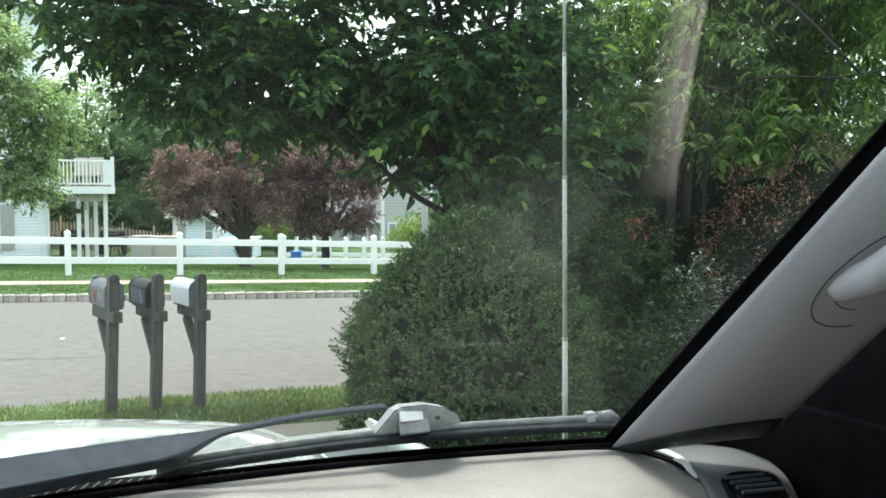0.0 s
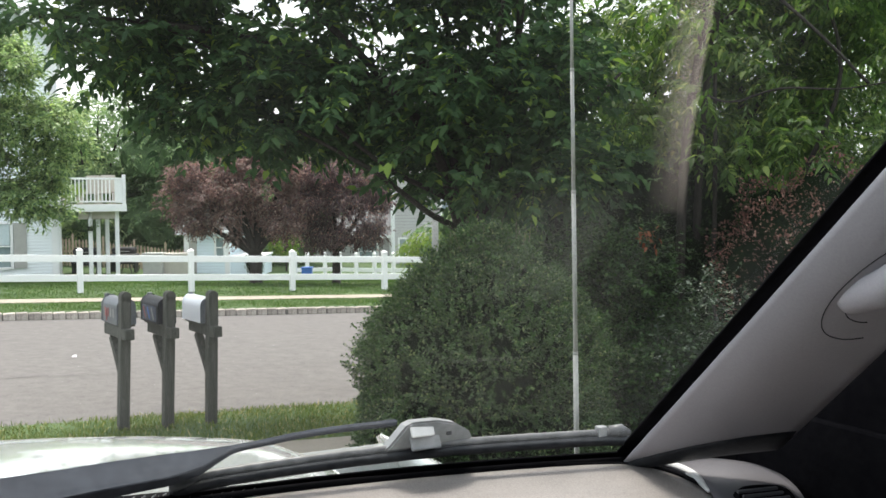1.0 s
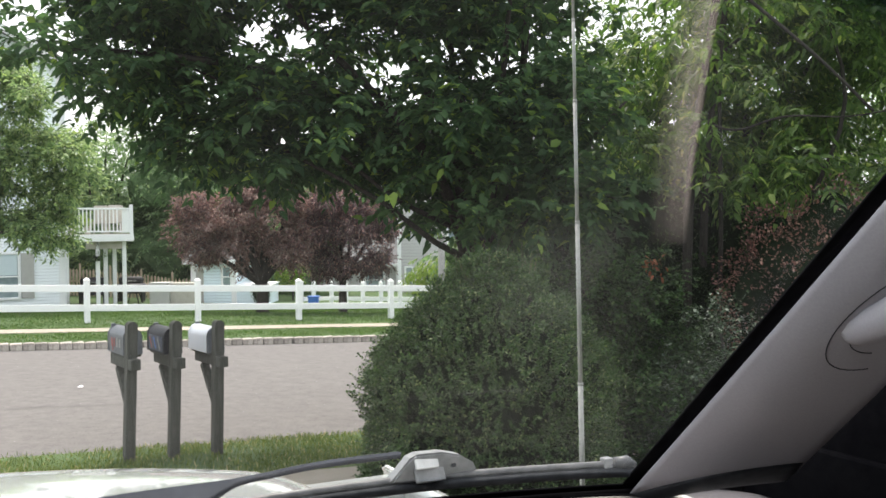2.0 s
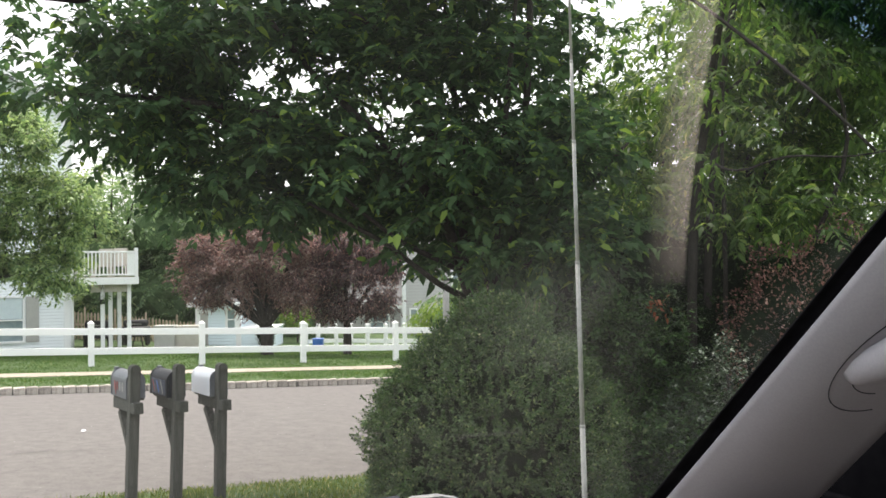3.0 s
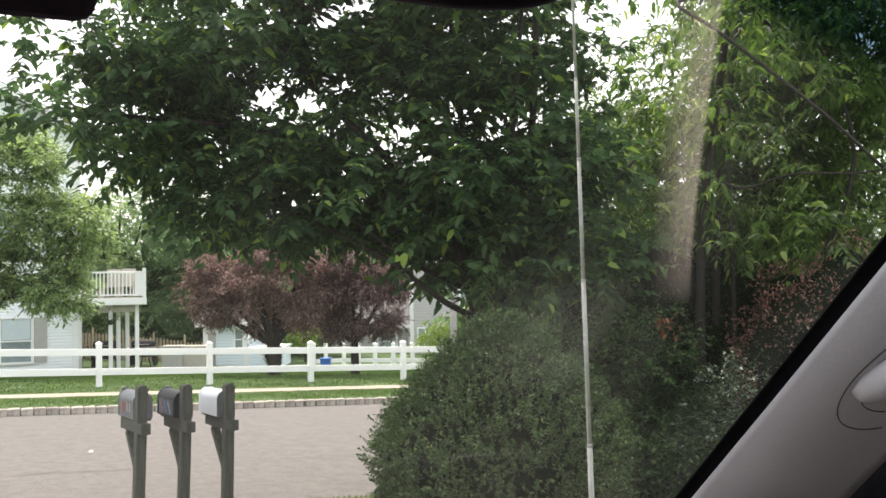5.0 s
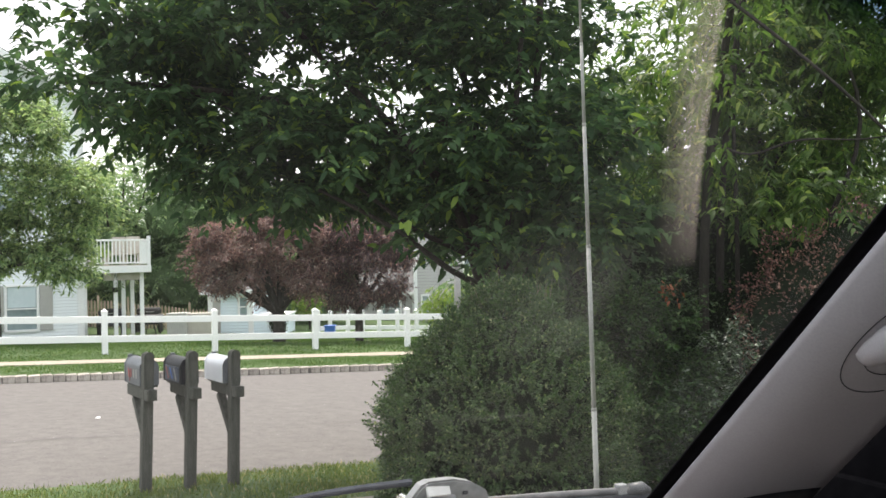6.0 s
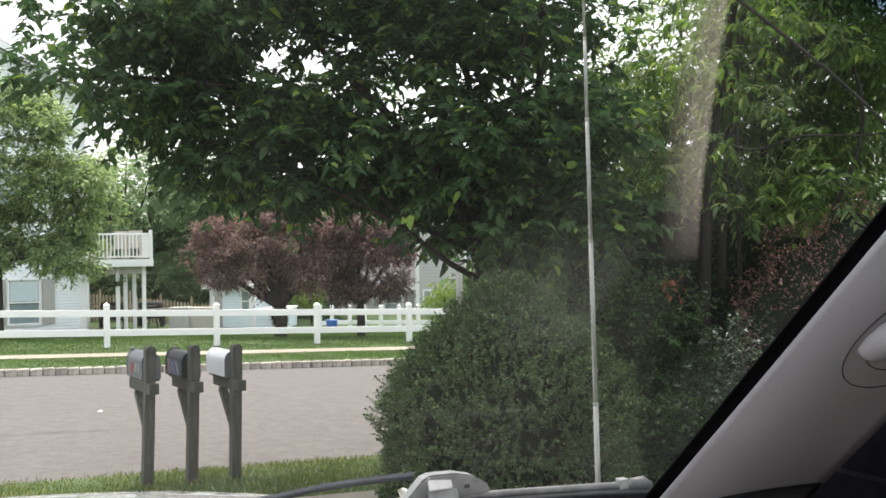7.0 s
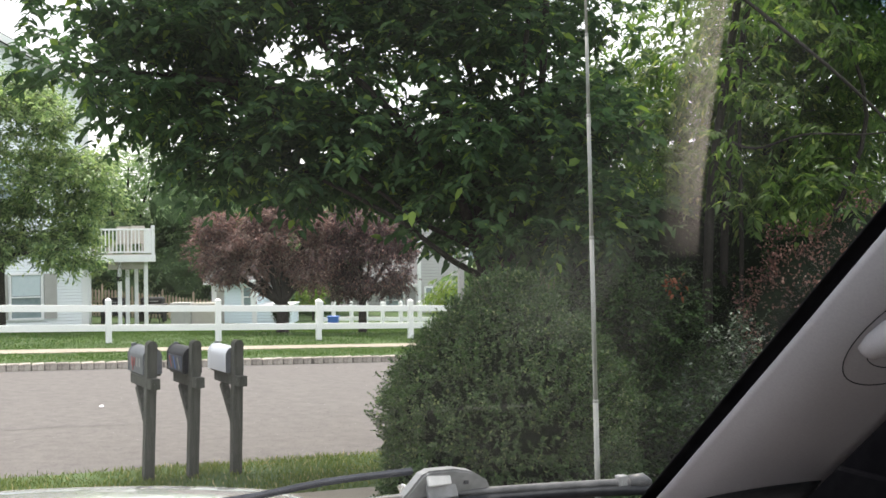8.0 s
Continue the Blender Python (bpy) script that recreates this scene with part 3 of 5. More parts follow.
def mailbox(base, body_mat, door_mat, label, lean=0.0, printed=None, turn=33.0, aside=0.0, top=1.26):
    """Box on a horizontal arm through a square post; a slanted brace below. +y points to the street."""
    root = thing("mailbox", base, label, "mailbox", "mailboxes by the street", turn)
    w = 0.046
    bm = box(-w, -w, -0.2, w, w, top - w, 0.006)
    cap = bmesh.new()
    bmesh.ops.create_cone(cap, segments=20, cap_ends=True, radius1=w, radius2=w, depth=2 * w)
    moved(cap, Matrix.Translation((0, 0, top - w)) @ Matrix.Rotation(math.pi / 2, 4, "X"))
    part("post", moved(joined(bm, cap), Matrix.Translation((-math.tan(radians(lean)) * 0.95, 0, 0)) @ Matrix.Rotation(radians(lean), 4, "Y")), POSTWOOD, root, "weathered grey square post with a rounded top")
    part("arm", box(-0.044, -0.15, 0.835, 0.044, -w, 0.93, 0.005), POSTWOOD, root)
    part("arm", box(-0.044, w, 0.835, 0.044, 0.50, 0.93, 0.005), POSTWOOD, root)
    part("shelf", box(-0.075 + aside, 0.05, 0.931, 0.075 + aside, 0.50, 0.948, 0.003), POSTWOOD, root)
    brace = box(-0.036, -0.03, 0, 0.036, 0.03, 0.50, 0.004)
    part("brace", moved(brace, Matrix.Translation((0, 0.03, 0.44)) @ Matrix.Rotation(radians(-41), 4, "X")), POSTWOOD, root)
    hw, h0, r = 0.084, 0.155, 0.084

    def shell(y0, y1, grow=0.0):
        prof = [(-hw - grow, 0.0), (-hw - grow, h0)]
        prof += [(-(r + grow) * math.cos(math.pi * k / 12), h0 + (r + grow) * math.sin(math.pi * k / 12)) for k in range(1, 12)]
        prof += [(hw + grow, h0), (hw + grow, 0.0)]
        k = len(prof)
        verts = [(x, y0, z) for x, z in prof] + [(x, y1, z) for x, z in prof]
        faces = [(i, (i + 1) % k, (i + 1) % k + k, i + k) for i in range(k)] + [tuple(range(k))[::-1], tuple(range(k, 2 * k))]
        b = bmesh.new()
        b.from_mesh(mesh_of("s", verts, faces))
        bmesh.ops.recalc_face_normals(b, faces=b.faces)
        bmesh.ops.translate(b, vec=(aside, 0.062, 0.949), verts=b.verts)
        return b

    part("box", shell(0.0, 0.46), body_mat, root)
    part("back_plate", shell(-0.008, 0.0, 0.003), TIN_GREY if body_mat is not TIN_BLACK else TIN_BLACK, root)
    door = part("door", shell(0.46, 0.482, 0.006), door_mat, root)
    part("latch", box(-0.02, 0.52, 1.17, 0.02, 0.555, 1.205, 0.004), TIN_GREY, door)
    x = aside - hw
    if body_mat is TIN_GREY:
        part("flag", joined(box(x - 0.008, 0.37, 1.02, x - 0.004, 0.42, 1.07), box(x - 0.008, 0.37, 0.97, x - 0.004, 0.384, 1.05)), RED, root, "small red flag")
    if printed:
        part("printed_panel", box(x - 0.003, 0.10, 0.965, x - 0.001, 0.50, 1.105), printed, root, "weathered printed cover")
        for k in range(3):
            part("printed_bar", moved(box(-0.001, -0.062, -0.012, 0.001, 0.062, 0.012), Matrix.Translation((x - 0.005, 0.20 + 0.115 * k, 1.035)) @ Matrix.Rotation(radians(55), 4, "X")), (GALV, BLUE, RED)[k], root)
    else:
        for k in range(4 if body_mat is TIN_GREY else 0):
            part("number_bar", box(x - 0.004, 0.15 + 0.085 * k, 1.01, x - 0.001, 0.18 + 0.085 * k, 1.09), GALV if k < 2 else RED, root)
    return root


MB = [((-2.645, 8.705), TIN_GREY, TIN_GREY, "grey metal mailbox on a weathered wooden post in grass", 2.0, None),
      ((-2.295, 8.886), TIN_BLACK, TIN_BLACK, "black mailbox with a faded blue print on a wooden post", 1.9, BLUEPRINT),
      ((-1.942, 9.055), TIN_WHITE, TIN_WHITE, "white enamel mailbox on a weathered wooden post", 1.4, None)]
for (x, y), bm_, dm_, lb, ln, pr in MB:
    mailbox((x, y, gz(x, y) - 0.01), bm_, dm_, lb, ln, pr, 33.0, 0.035 if bm_ is TIN_GREY else 0.0)

# ---- litter and lamp post ----
lit = new("litter", mesh_of("litter", [sn(1.18, 13.46, 0.256), sn(1.24, 13.47, 0.251), sn(1.25, 13.53, 0.262), sn(1.19, 13.52, 0.253), sn(1.215, 13.5, 0.272)], [(0, 1, 4), (1, 2, 4), (2, 3, 4), (3, 0, 4)]))
lit.data.materials.append(TIN_WHITE)
lit.location.z = road_z(1.2) + 0.05 - 0.25
tagged(lit, "small crumpled scrap of white paper on the road", "litter")


def lamp_post(x, y):
    z = gz(x, y)
    root = thing("lamp_post", (x, y, z), "light grey square metal lamp post behind the shrub", "lamp post")
    part("pole", tube([(0, 0, -0.1), (0, 0, 3.0)], [0.085, 0.065], 8), GALV, root)
    part("collar", box(-0.1, -0.1, 2.02, 0.1, 0.1, 2.07, 0.01), DARKSTUFF, root)
    part("bracket", tube(bent([(0, 0, 2.1), (0.12, 0, 2.35), (0.35, 0, 2.5)], 4), 0.02, 6), GALV, root)
    return root


lamp_post(0.38, 20.9)

# ---- houses ----


def window(parent, x, y, z, w, h, shutters=True, blind=True):
    """Double-hung window in a wall that faces -y; x, z is the lower left corner."""
    win = part("window", box(x, y - 0.02, z, x + w, y + 0.1, z + h), WINDOW, parent, "double-hung window with white frame")
    t = 0.09
    for a in ((x - t, z - t, x + w + t, z), (x - t, z + h, x + w + t, z + h + t), (x - t, z, x, z + h), (x + w, z, x + w + t, z + h), (x, z + h * 0.47, x + w, z + h * 0.47 + 0.05)):
        part("frame", box(a[0], y - 0.07, a[1], a[2], y, a[3], 0.008), TRIM, win)
    if blind:
        part("blind", box(x + 0.02, y - 0.035, z + h * 0.52, x + w - 0.02, y - 0.024, z + h - 0.01), BLIND, win)
    if shutters:
        for x0 in (x - t - 0.46, x + w + t + 0.02):
            part("shutter", box(x0, y - 0.06, z - 0.05, x0 + 0.44, y, z + h + 0.05, 0.01), SHUTTER, parent, "grey louvred shutter")


def house_pale():
    """Gable end towards the street; its lower storey opens under the deck."""
    x0, x1, y0, base = -27.0, -13.25, 36.0, -0.62
    root = thing("house", (x1, y0, base), "pale sided two-storey house with a gable end", "house", "", 24.7)
    eave, ridge, depth = 8.95, 12.6, 9.0
    W = x1 - x0
    prof = [(-W, 0), (0, 0), (0, eave), (-W / 2, ridge), (-W, eave)]
    verts = [(x, 0, z) for x, z in prof] + [(x, depth, z) for x, z in prof]
    faces = [(0, 1, 2, 3, 4), (9, 8, 7, 6, 5)] + [(i, i + 5, (i + 1) % 5 + 5, (i + 1) % 5) for i in range(5)]
    part("wall", mesh_of("wall", verts, faces), SIDING_PALE, root)
    slope = (ridge - eave) / (W / 2)
    for sgn in (1, -1):
        a, b = (-W / 2, ridge + 0.1), ((0.75 if sgn > 0 else -W - 0.75), eave - slope * 0.75 + 0.1)
        v = [(a[0], -0.5, a[1]), (b[0], -0.5, b[1]), (b[0], depth + 0.5, b[1]), (a[0], depth + 0.5, a[1])]
        bm = bmesh.new()
        bm.from_mesh(mesh_of("r", v + [(p[0], p[1], p[2] + 0.16) for p in v], [(0, 1, 2, 3), (7, 6, 5, 4), (0, 4, 5, 1), (1, 5, 6, 2), (2, 6, 7, 3), (3, 7, 4, 0)]))
        bmesh.ops.recalc_face_normals(bm, faces=bm.faces)
        rf = part("roof", bm, ROOF, root, "dark grey shingle roof")
        v = [(a[0], -0.53, a[1] - 0.14), (b[0], -0.53, b[1] - 0.14), (b[0], -0.53, b[1] + 0.12), (a[0], -0.53, a[1] + 0.12)]
        bm = bmesh.new()
        bm.from_mesh(mesh_of("r", v + [(p[0], p[1] + 0.03, p[2]) for p in v], [(0, 1, 2, 3), (7, 6, 5, 4), (0, 4, 5, 1), (1, 5, 6, 2), (2, 6, 7, 3), (3, 7, 4, 0)]))
        bmesh.ops.recalc_face_normals(bm, faces=bm.faces)
        part("fascia", bm, TRIM, rf)
    part("corner_board", box(-0.2, -0.03, 0, 0.05, 0.05, eave, 0.01), TRIM, root)
    part("gutter", box(0.6, -0.4, eave - 0.42, 0.76, depth, eave - 0.28, 0.02), TRIM, root)
    part("downspout", tube(bent([(0.66, -0.05, eave - 0.4), (0.5, -0.06, eave - 0.7), (0.09, -0.08, eave - 1.1), (0.09, -0.08, 4.0), (0.09, -0.08, 0.1)], 5), 0.05, 8), TRIM, root)
    part("foundation", box(-W, -0.015, -0.4, 0.0, 0.2, 0.12), CONCRETE, root)
    for x, z in ((-2.58, 0.5), (-6.2, 0.5), (-3.2, 4.6), (-7.5, 4.6)):
        window(root, x, 0.0, z, 0.98, 1.55)
    return root


def deck():
    x0, x1, y0, y1, base = -13.1, -10.62, 35.2, 38.6, -0.62
    root = thing("deck", (x0, y0, base), "white raised wooden deck on tall posts", "deck", "", 24.7)
    w, d, f = 2.52, 3.0, 2.72
    for k in range(17):
        part("floor_board", box(0, k * d / 17 + 0.004, f, w, (k + 1) * d / 17 - 0.004, f + 0.04), CLAY, root)
    part("rim_joist", box(-0.05, -0.06, f - 0.24, w + 0.03, 0.0, f + 0.02, 0.01), TRIM, root)
    part("rim_joist", box(w - 0.03, 0, f - 0.24, w + 0.03, d, f + 0.02, 0.01), TRIM, root)
    part("beam", box(0.9, 0.25, f - 0.52, w - 0.35, 0.40, f - 0.24, 0.01), CLAY, root)
    for x, y in ((1.30, 0.32), (1.62, 0.7), (2.0, 1.2), (2.24, 0.32)):
        part("post", box(x - 0.07, y - 0.07, -0.3, x + 0.07, y + 0.07, f - 0.2, 0.01), TRIM, root)
    for x in (0.0, w - 0.05):
        part("rail_post", box(x - 0.06, -0.05, f - 0.1, x + 0.06, 0.07, f + 1.12, 0.008), TRIM, root)
    part("top_rail", box(0, -0.04, f + 0.93, w - 0.1, 0.05, f + 1.0, 0.01), TRIM, root)
    part("bottom_rail", box(0, -0.02, f + 0.10, w - 0.1, 0.03, f + 0.16, 0.005), TRIM, root)
    for k in range(15):
        x = 0.12 + k * 0.132
        part("baluster", box(x - 0.022, -0.016, f + 0.15, x + 0.022, 0.028, f + 0.94), TRIM, root)
    part("side_panel", box(w - 0.08, 0.05, f + 0.08, w - 0.03, d, f + 0.98, 0.005), TRIM, root)
    part("side_panel", box(w - 0.38, -0.01, f + 0.08, w - 0.1, 0.02, f + 0.95, 0.005), TRIM, root)
    return root


house_pale()
deck()


def deck_chair(x, y, z):
    root = thing("deck_chair", (x, y, z), "pale moulded chair standing on the deck", "chair")
    part("seat", box(-0.27, -0.25, 0.40, 0.27, 0.25, 0.45, 0.02), CLAY, root)
    part("backrest", moved(box(-0.27, 0.2, 0.42, 0.27, 0.25, 1.12, 0.04), Matrix.Rotation(radians(-6), 4, "X")), CLAY, root)
    for x1 in (-0.24, 0.24):
        for y1 in (-0.22, 0.22):
            part("leg", box(x1 - 0.02, y1 - 0.02, 0, x1 + 0.02, y1 + 0.02, 0.42, 0.005), CLAY, root)


deck_chair(-11.65, 36.6, -0.62 + 2.76)
deck_chair(-12.4, 37.2, -0.62 + 2.76)


def potted_plant(x, y, z, label, spread=0.22):
    root = thing("potted_plant", (x, y, z), label, "plant")
    pot = bmesh.new()
    bmesh.ops.create_cone(pot, segments=20, cap_ends=True, radius1=0.11, radius2=0.15, depth=0.26)
    body = part("pot", moved(pot, Matrix.Translation((0, 0, 0.13))), CLAY, root)
    rim = bmesh.new()
    bmesh.ops.create_cone(rim, segments=20, cap_ends=True, radius1=0.165, radius2=0.165, depth=0.04)
    part("rim", moved(rim, Matrix.Translation((0, 0, 0.262))), CLAY, body)
    c = RNG.normal(0, 1, (160, 3)) * np.array([spread * 0.5, spread * 0.5, spread * 0.45]) + np.array([0, 0, 0.46])
    tagged(part("leaves", leaf_mesh("leaves", c, c - np.array([0, 0, 0.3]), 0.09 * RNG.uniform(0.7, 1.3, 160), 0.5, 0.2, False), LEAF_LIME, root), kind="stuff")


def hanging_basket(x, y, z):
    """Hangs from the deck's beam by three cords; z is the beam's underside."""
    root = thing("hanging_basket", (x, y, z), "wicker hanging basket with trailing green leaves", "plant")
    bowl = bmesh.new()
    bmesh.ops.create_cone(bowl, segments=20, cap_ends=True, radius1=0.07, radius2=0.17, depth=0.17)
    part("basket", moved(bowl, Matrix.Translation((0, 0, -0.62))), DARKSTUFF, root)
    for k in range(3):
        a = 2 * math.pi * k / 3
        part("cord", tube([(0.15 * math.cos(a), 0.15 * math.sin(a), -0.54), (0, 0, 0.02)], 0.006, 5), DARKSTUFF, root)
    c = RNG.normal(0, 1, (140, 3)) * np.array([0.13, 0.13, 0.07]) + np.array([0, 0, -0.5])
    tagged(part("leaves", leaf_mesh("leaves", c, c - np.array([0, 0, -0.55]), 0.08 * RNG.uniform(0.7, 1.3, 140), 0.5, 0.5, False), LEAF_WOOD, root), kind="stuff")


DECK_M = pose(-13.1, 35.2, -0.62, 0, 0, 24.7)
potted_plant(*(DECK_M @ Vector((0.95, 0.35, 2.762))), "leafy green plant in a tan pot on the deck")
potted_plant(*(DECK_M @ Vector((0.45, 0.4, 2.762))), "leafy green plant in a tan pot on the deck", 0.3)
hanging_basket(*(DECK_M @ Vector((1.28, 0.2, 2.47))))


def grill(x, y, z):
    root = thing("grill", (x, y, z), "dark covered barbecue grill under the deck", "grill")
    part("body", box(-0.5, -0.3, 0.32, 0.5, 0.3, 0.72, 0.05), DARKSTUFF, root)
    part("lid", moved(box(-0.45, -0.28, 0.70, 0.45, 0.28, 0.98, 0.12, 4), Matrix.Identity(4)), DARKSTUFF, root)
    part("handle", tube([(-0.3, -0.32, 0.82), (0.3, -0.32, 0.82)], 0.015, 6), GALV, root)
    for a in (-0.45, 0.45):
        part("leg", box(a - 0.03, -0.25, 0, a + 0.03, 0.25, 0.34, 0.01), DARKSTUFF, root)


def patio_table(x, y, z):
    root = thing("patio_table", (x, y, z), "dark round patio table under the deck", "table")
    top = bmesh.new()
    bmesh.ops.create_cone(top, segments=24, cap_ends=True, radius1=0.5, radius2=0.5, depth=0.04)
    part("tabletop", moved(top, Matrix.Translation((0, 0, 0.72))), DARKSTUFF, root)
    for k in range(4):
        a = math.pi / 4 + k * math.pi / 2
        part("leg", tube([(0.1 * math.cos(a), 0.1 * math.sin(a), 0.7), (0.4 * math.cos(a), 0.4 * math.sin(a), 0)], 0.02, 6), DARKSTUFF, root)


def storage_box(x, y, z, w, mat, label):
    root = thing("storage_box", (x, y, z), label, "storage box")
    part("body", box(-w / 2, -0.3, 0, w / 2, 0.3, 0.78, 0.02), mat, root)
    part("lid", box(-w / 2 - 0.02, -0.33, 0.76, w / 2 + 0.02, 0.33, 0.84, 0.02), mat, root)


grill(-12.55, 37.0, gz(-12.55, 37.0))
patio_table(-11.2, 37.5, gz(-11.2, 37.5))
grill(-11.6, 38.6, gz(-11.6, 38.6))
storage_box(-10.1, 37.4, gz(-10.1, 37.4), 0.75, SHUTTER, "grey resin storage box by the picket fence")
storage_box(-9.25, 37.6, gz(-9.25, 37.6), 0.95, CLAY, "tan resin storage box by the picket fence")


def picket_fence():
    a, b = Vector((-15.2, 41.5, 0)), Vector((-8.9, 40.0, 0))
    root = thing("picket_fence", (a.x, a.y, gz(a.x, a.y)), "tan weathered wooden picket fence", "fence")
    o = Vector((a.x, a.y, gz(a.x, a.y)))
    d = (b - a)
    k = 42
    ang = math.atan2(d.y, d.x)
    h0, h1 = 1.22, 0.82
    picket = None
    for i in range(k):
        f = i / (k - 1)
        p = a + d * f
        h = h0 + (h1 - h0) * f + RNG.uniform(-0.03, 0.03) + (0.25 if i % 9 == 4 else 0)
        bm = box(-0.045, -0.011, 0, 0.045, 0.011, h - 0.09)
        tip = bmesh.new()
        for co in ((-0.045, -0.011, h - 0.09), (0.045, -0.011, h - 0.09), (0.045, 0.011, h - 0.09), (-0.045, 0.011, h - 0.09), (0, -0.011, h), (0, 0.011, h)):
            tip.verts.new(co)
        tip.verts.ensure_lookup_table()
        for fc in ((0, 1, 4), (2, 3, 5), (1, 2, 5, 4), (3, 0, 4, 5)):
            tip.faces.new([tip.verts[j] for j in fc])
        loc = Vector((p.x, p.y, gz(p.x, p.y))) - o
        part("picket", moved(joined(bm, tip), Matrix.Translation(loc) @ Matrix.Rotation(ang, 4, "Z")), PICKET, root)
    for h in (0.2, 0.62):
        part("rail", tube([(0, 0.04, h), (*((b - a).xy), gz(b.x, b.y) - o.z + h)], 0.04, 4), PICKET, root)


picket_fence()


def small_house(name, label, x0, x1, y, base, h, depth, wall_mat, rise, windows, roof_dir="x", door=None):
    root = thing(name, (x0, y, base), label, "house")
    W = x1 - x0
    part("wall", box(0, 0, -0.4, W, depth, h), wall_mat, root)
    e = 0.35
    if roof_dir == "x":
        v = [(-e, -e, h - 0.05), (W + e, -e, h - 0.05), (W + e, depth / 2, h + rise), (-e, depth / 2, h + rise), (-e, depth + e, h - 0.05), (W + e, depth + e, h - 0.05)]
        f = [(0, 1, 2, 3), (3, 2, 5, 4), (0, 3, 4), (1, 5, 2), (0, 4, 5, 1)]
    else:
        v = [(-e, -e, h - 0.05), (W + e, -e, h - 0.05), (W / 2, -e, h + rise), (-e, depth + e, h - 0.05), (W + e, depth + e, h - 0.05), (W / 2, depth + e, h + rise)]
        f = [(0, 2, 5, 3), (1, 4, 5, 2), (0, 1, 2), (3, 5, 4), (0, 3, 4, 1)]
    part("roof", mesh_of("roof", v, f), ROOF, root, "grey shingle roof")
    part("fascia", box(-e, -e - 0.02, h - 0.2, W + e, -e + 0.02, h - 0.03), TRIM, root)
    for x in (0, W):
        part("corner_board", box(x - 0.1, -0.03, -0.3, x + 0.1, 0.1, h, 0.01), TRIM, root)
    for wx, wz, ww, wh in windows:
        window(root, wx, 0.0, wz, ww, wh, False, False)
    if door:
        d = part("door", box(door[0], -0.04, 0, door[0] + door[1], 0.02, door[2], 0.01), SHUTTER, root, "grey door")
        part("door_frame", box(door[0] - 0.1, -0.05, door[2], door[0] + door[1] + 0.1, 0, door[2] + 0.1, 0.01), TRIM, d)
    return root


shed = small_house("shed", "pale blue sided shed with a low wing and white trim", -9.15, -7.55, 38.6, -0.85, 1.95, 5, SIDING_BLUE, 0.9, [(1.18, 0.85, 0.28, 0.75)], "x", (0.1, 0.3, 1.5))
part("wing_wall", box(1.61, 0.05, -0.4, 3.0, 2.4, 0.84), SIDING_BLUE, shed)
part("wing_roof", box(1.61, 0.0, 0.842, 3.06, 2.45, 0.90, 0.01), TRIM, shed)
small_house("grey_house", "grey sided two-storey house behind the trees", -1.25, 9.0, 50.0, -1.3, 6.6, 9, SIDING_GREY, 2.4,
            [(2.55, 2.35, 0.75, 1.3), (0.35, 0.6, 0.28, 0.9), (6.0, 2.35, 0.9, 1.4), (3.8, 4.6, 0.9, 1.3)], "x")
small_house("garage", "low grey sided garage wing with dark roof", -6.2, -1.35, 50.6, -1.3, 1.75, 6, SIDING_GREY, 1.7, [(3.2, 0.5, 0.9, 0.7)], "x")

tub = thing("storage_tub", (-3.9, 34.2, gz(-3.9, 34.2)), "blue plastic tub on the far lawn", "tub")
part("body", box(-0.18, -0.18, 0, 0.18, 0.18, 0.42, 0.03), BLUE, tub)
part("rim", box(-0.2, -0.2, 0.39, 0.2, 0.2, 0.44, 0.01), BLUE, tub)

# ---- the large tree over the street ----
BASE = (0.5, 9.5, gz(0.5, 9.5))
# tiers of foliage: height, and how far the crown reaches to both sides there
main_blobs = tiers(0.0, 9.3, ((2.35, 0.55, 1.5, 4), (2.58, 0.1, 1.6, 6), (2.78, -0.2, 1.6, 8), (3.0, -1.75, 1.5, 11), (3.2, -2.35, 1.5, 12), (3.45, -2.8, 1.5, 13), (3.75, -3.15, 1.6, 14), (4.1, -3.2, 1.7, 14), (4.5, -3.6, 1.75, 15),
                               (4.95, -3.6, 1.7, 14), (5.4, -3.2, 1.6, 12), (5.9, -2.3, 1.4, 9), (6.4, -1.4, 0.9, 6)), 1.2, 0.17, 0.46)
# openings in the crown where the sky shows between the limbs: x, z, reach across, reach up
OPENINGS = ((-0.45, 3.80, 0.12, 0.16), (-1.15, 3.98, 0.10, 0.02), (-1.72, 3.30, 0.10, 0.02), (0.5, 4.45, 0.1, 0.12))
me, ta, tb = twig_leaves("leaves", main_blobs, 6950, 12, 0.32, 0.11, 0.5, 0.5, 1.4, 0.22, 0.14, True, 0.85, 0.6, OPENINGS, ((0.0, 0.95, 9.2, 3.8, 0.38), (-4.1, 1.0, 12, 5.2, 0.45), (1.5, 0.7, 12, 7, 0.62)))
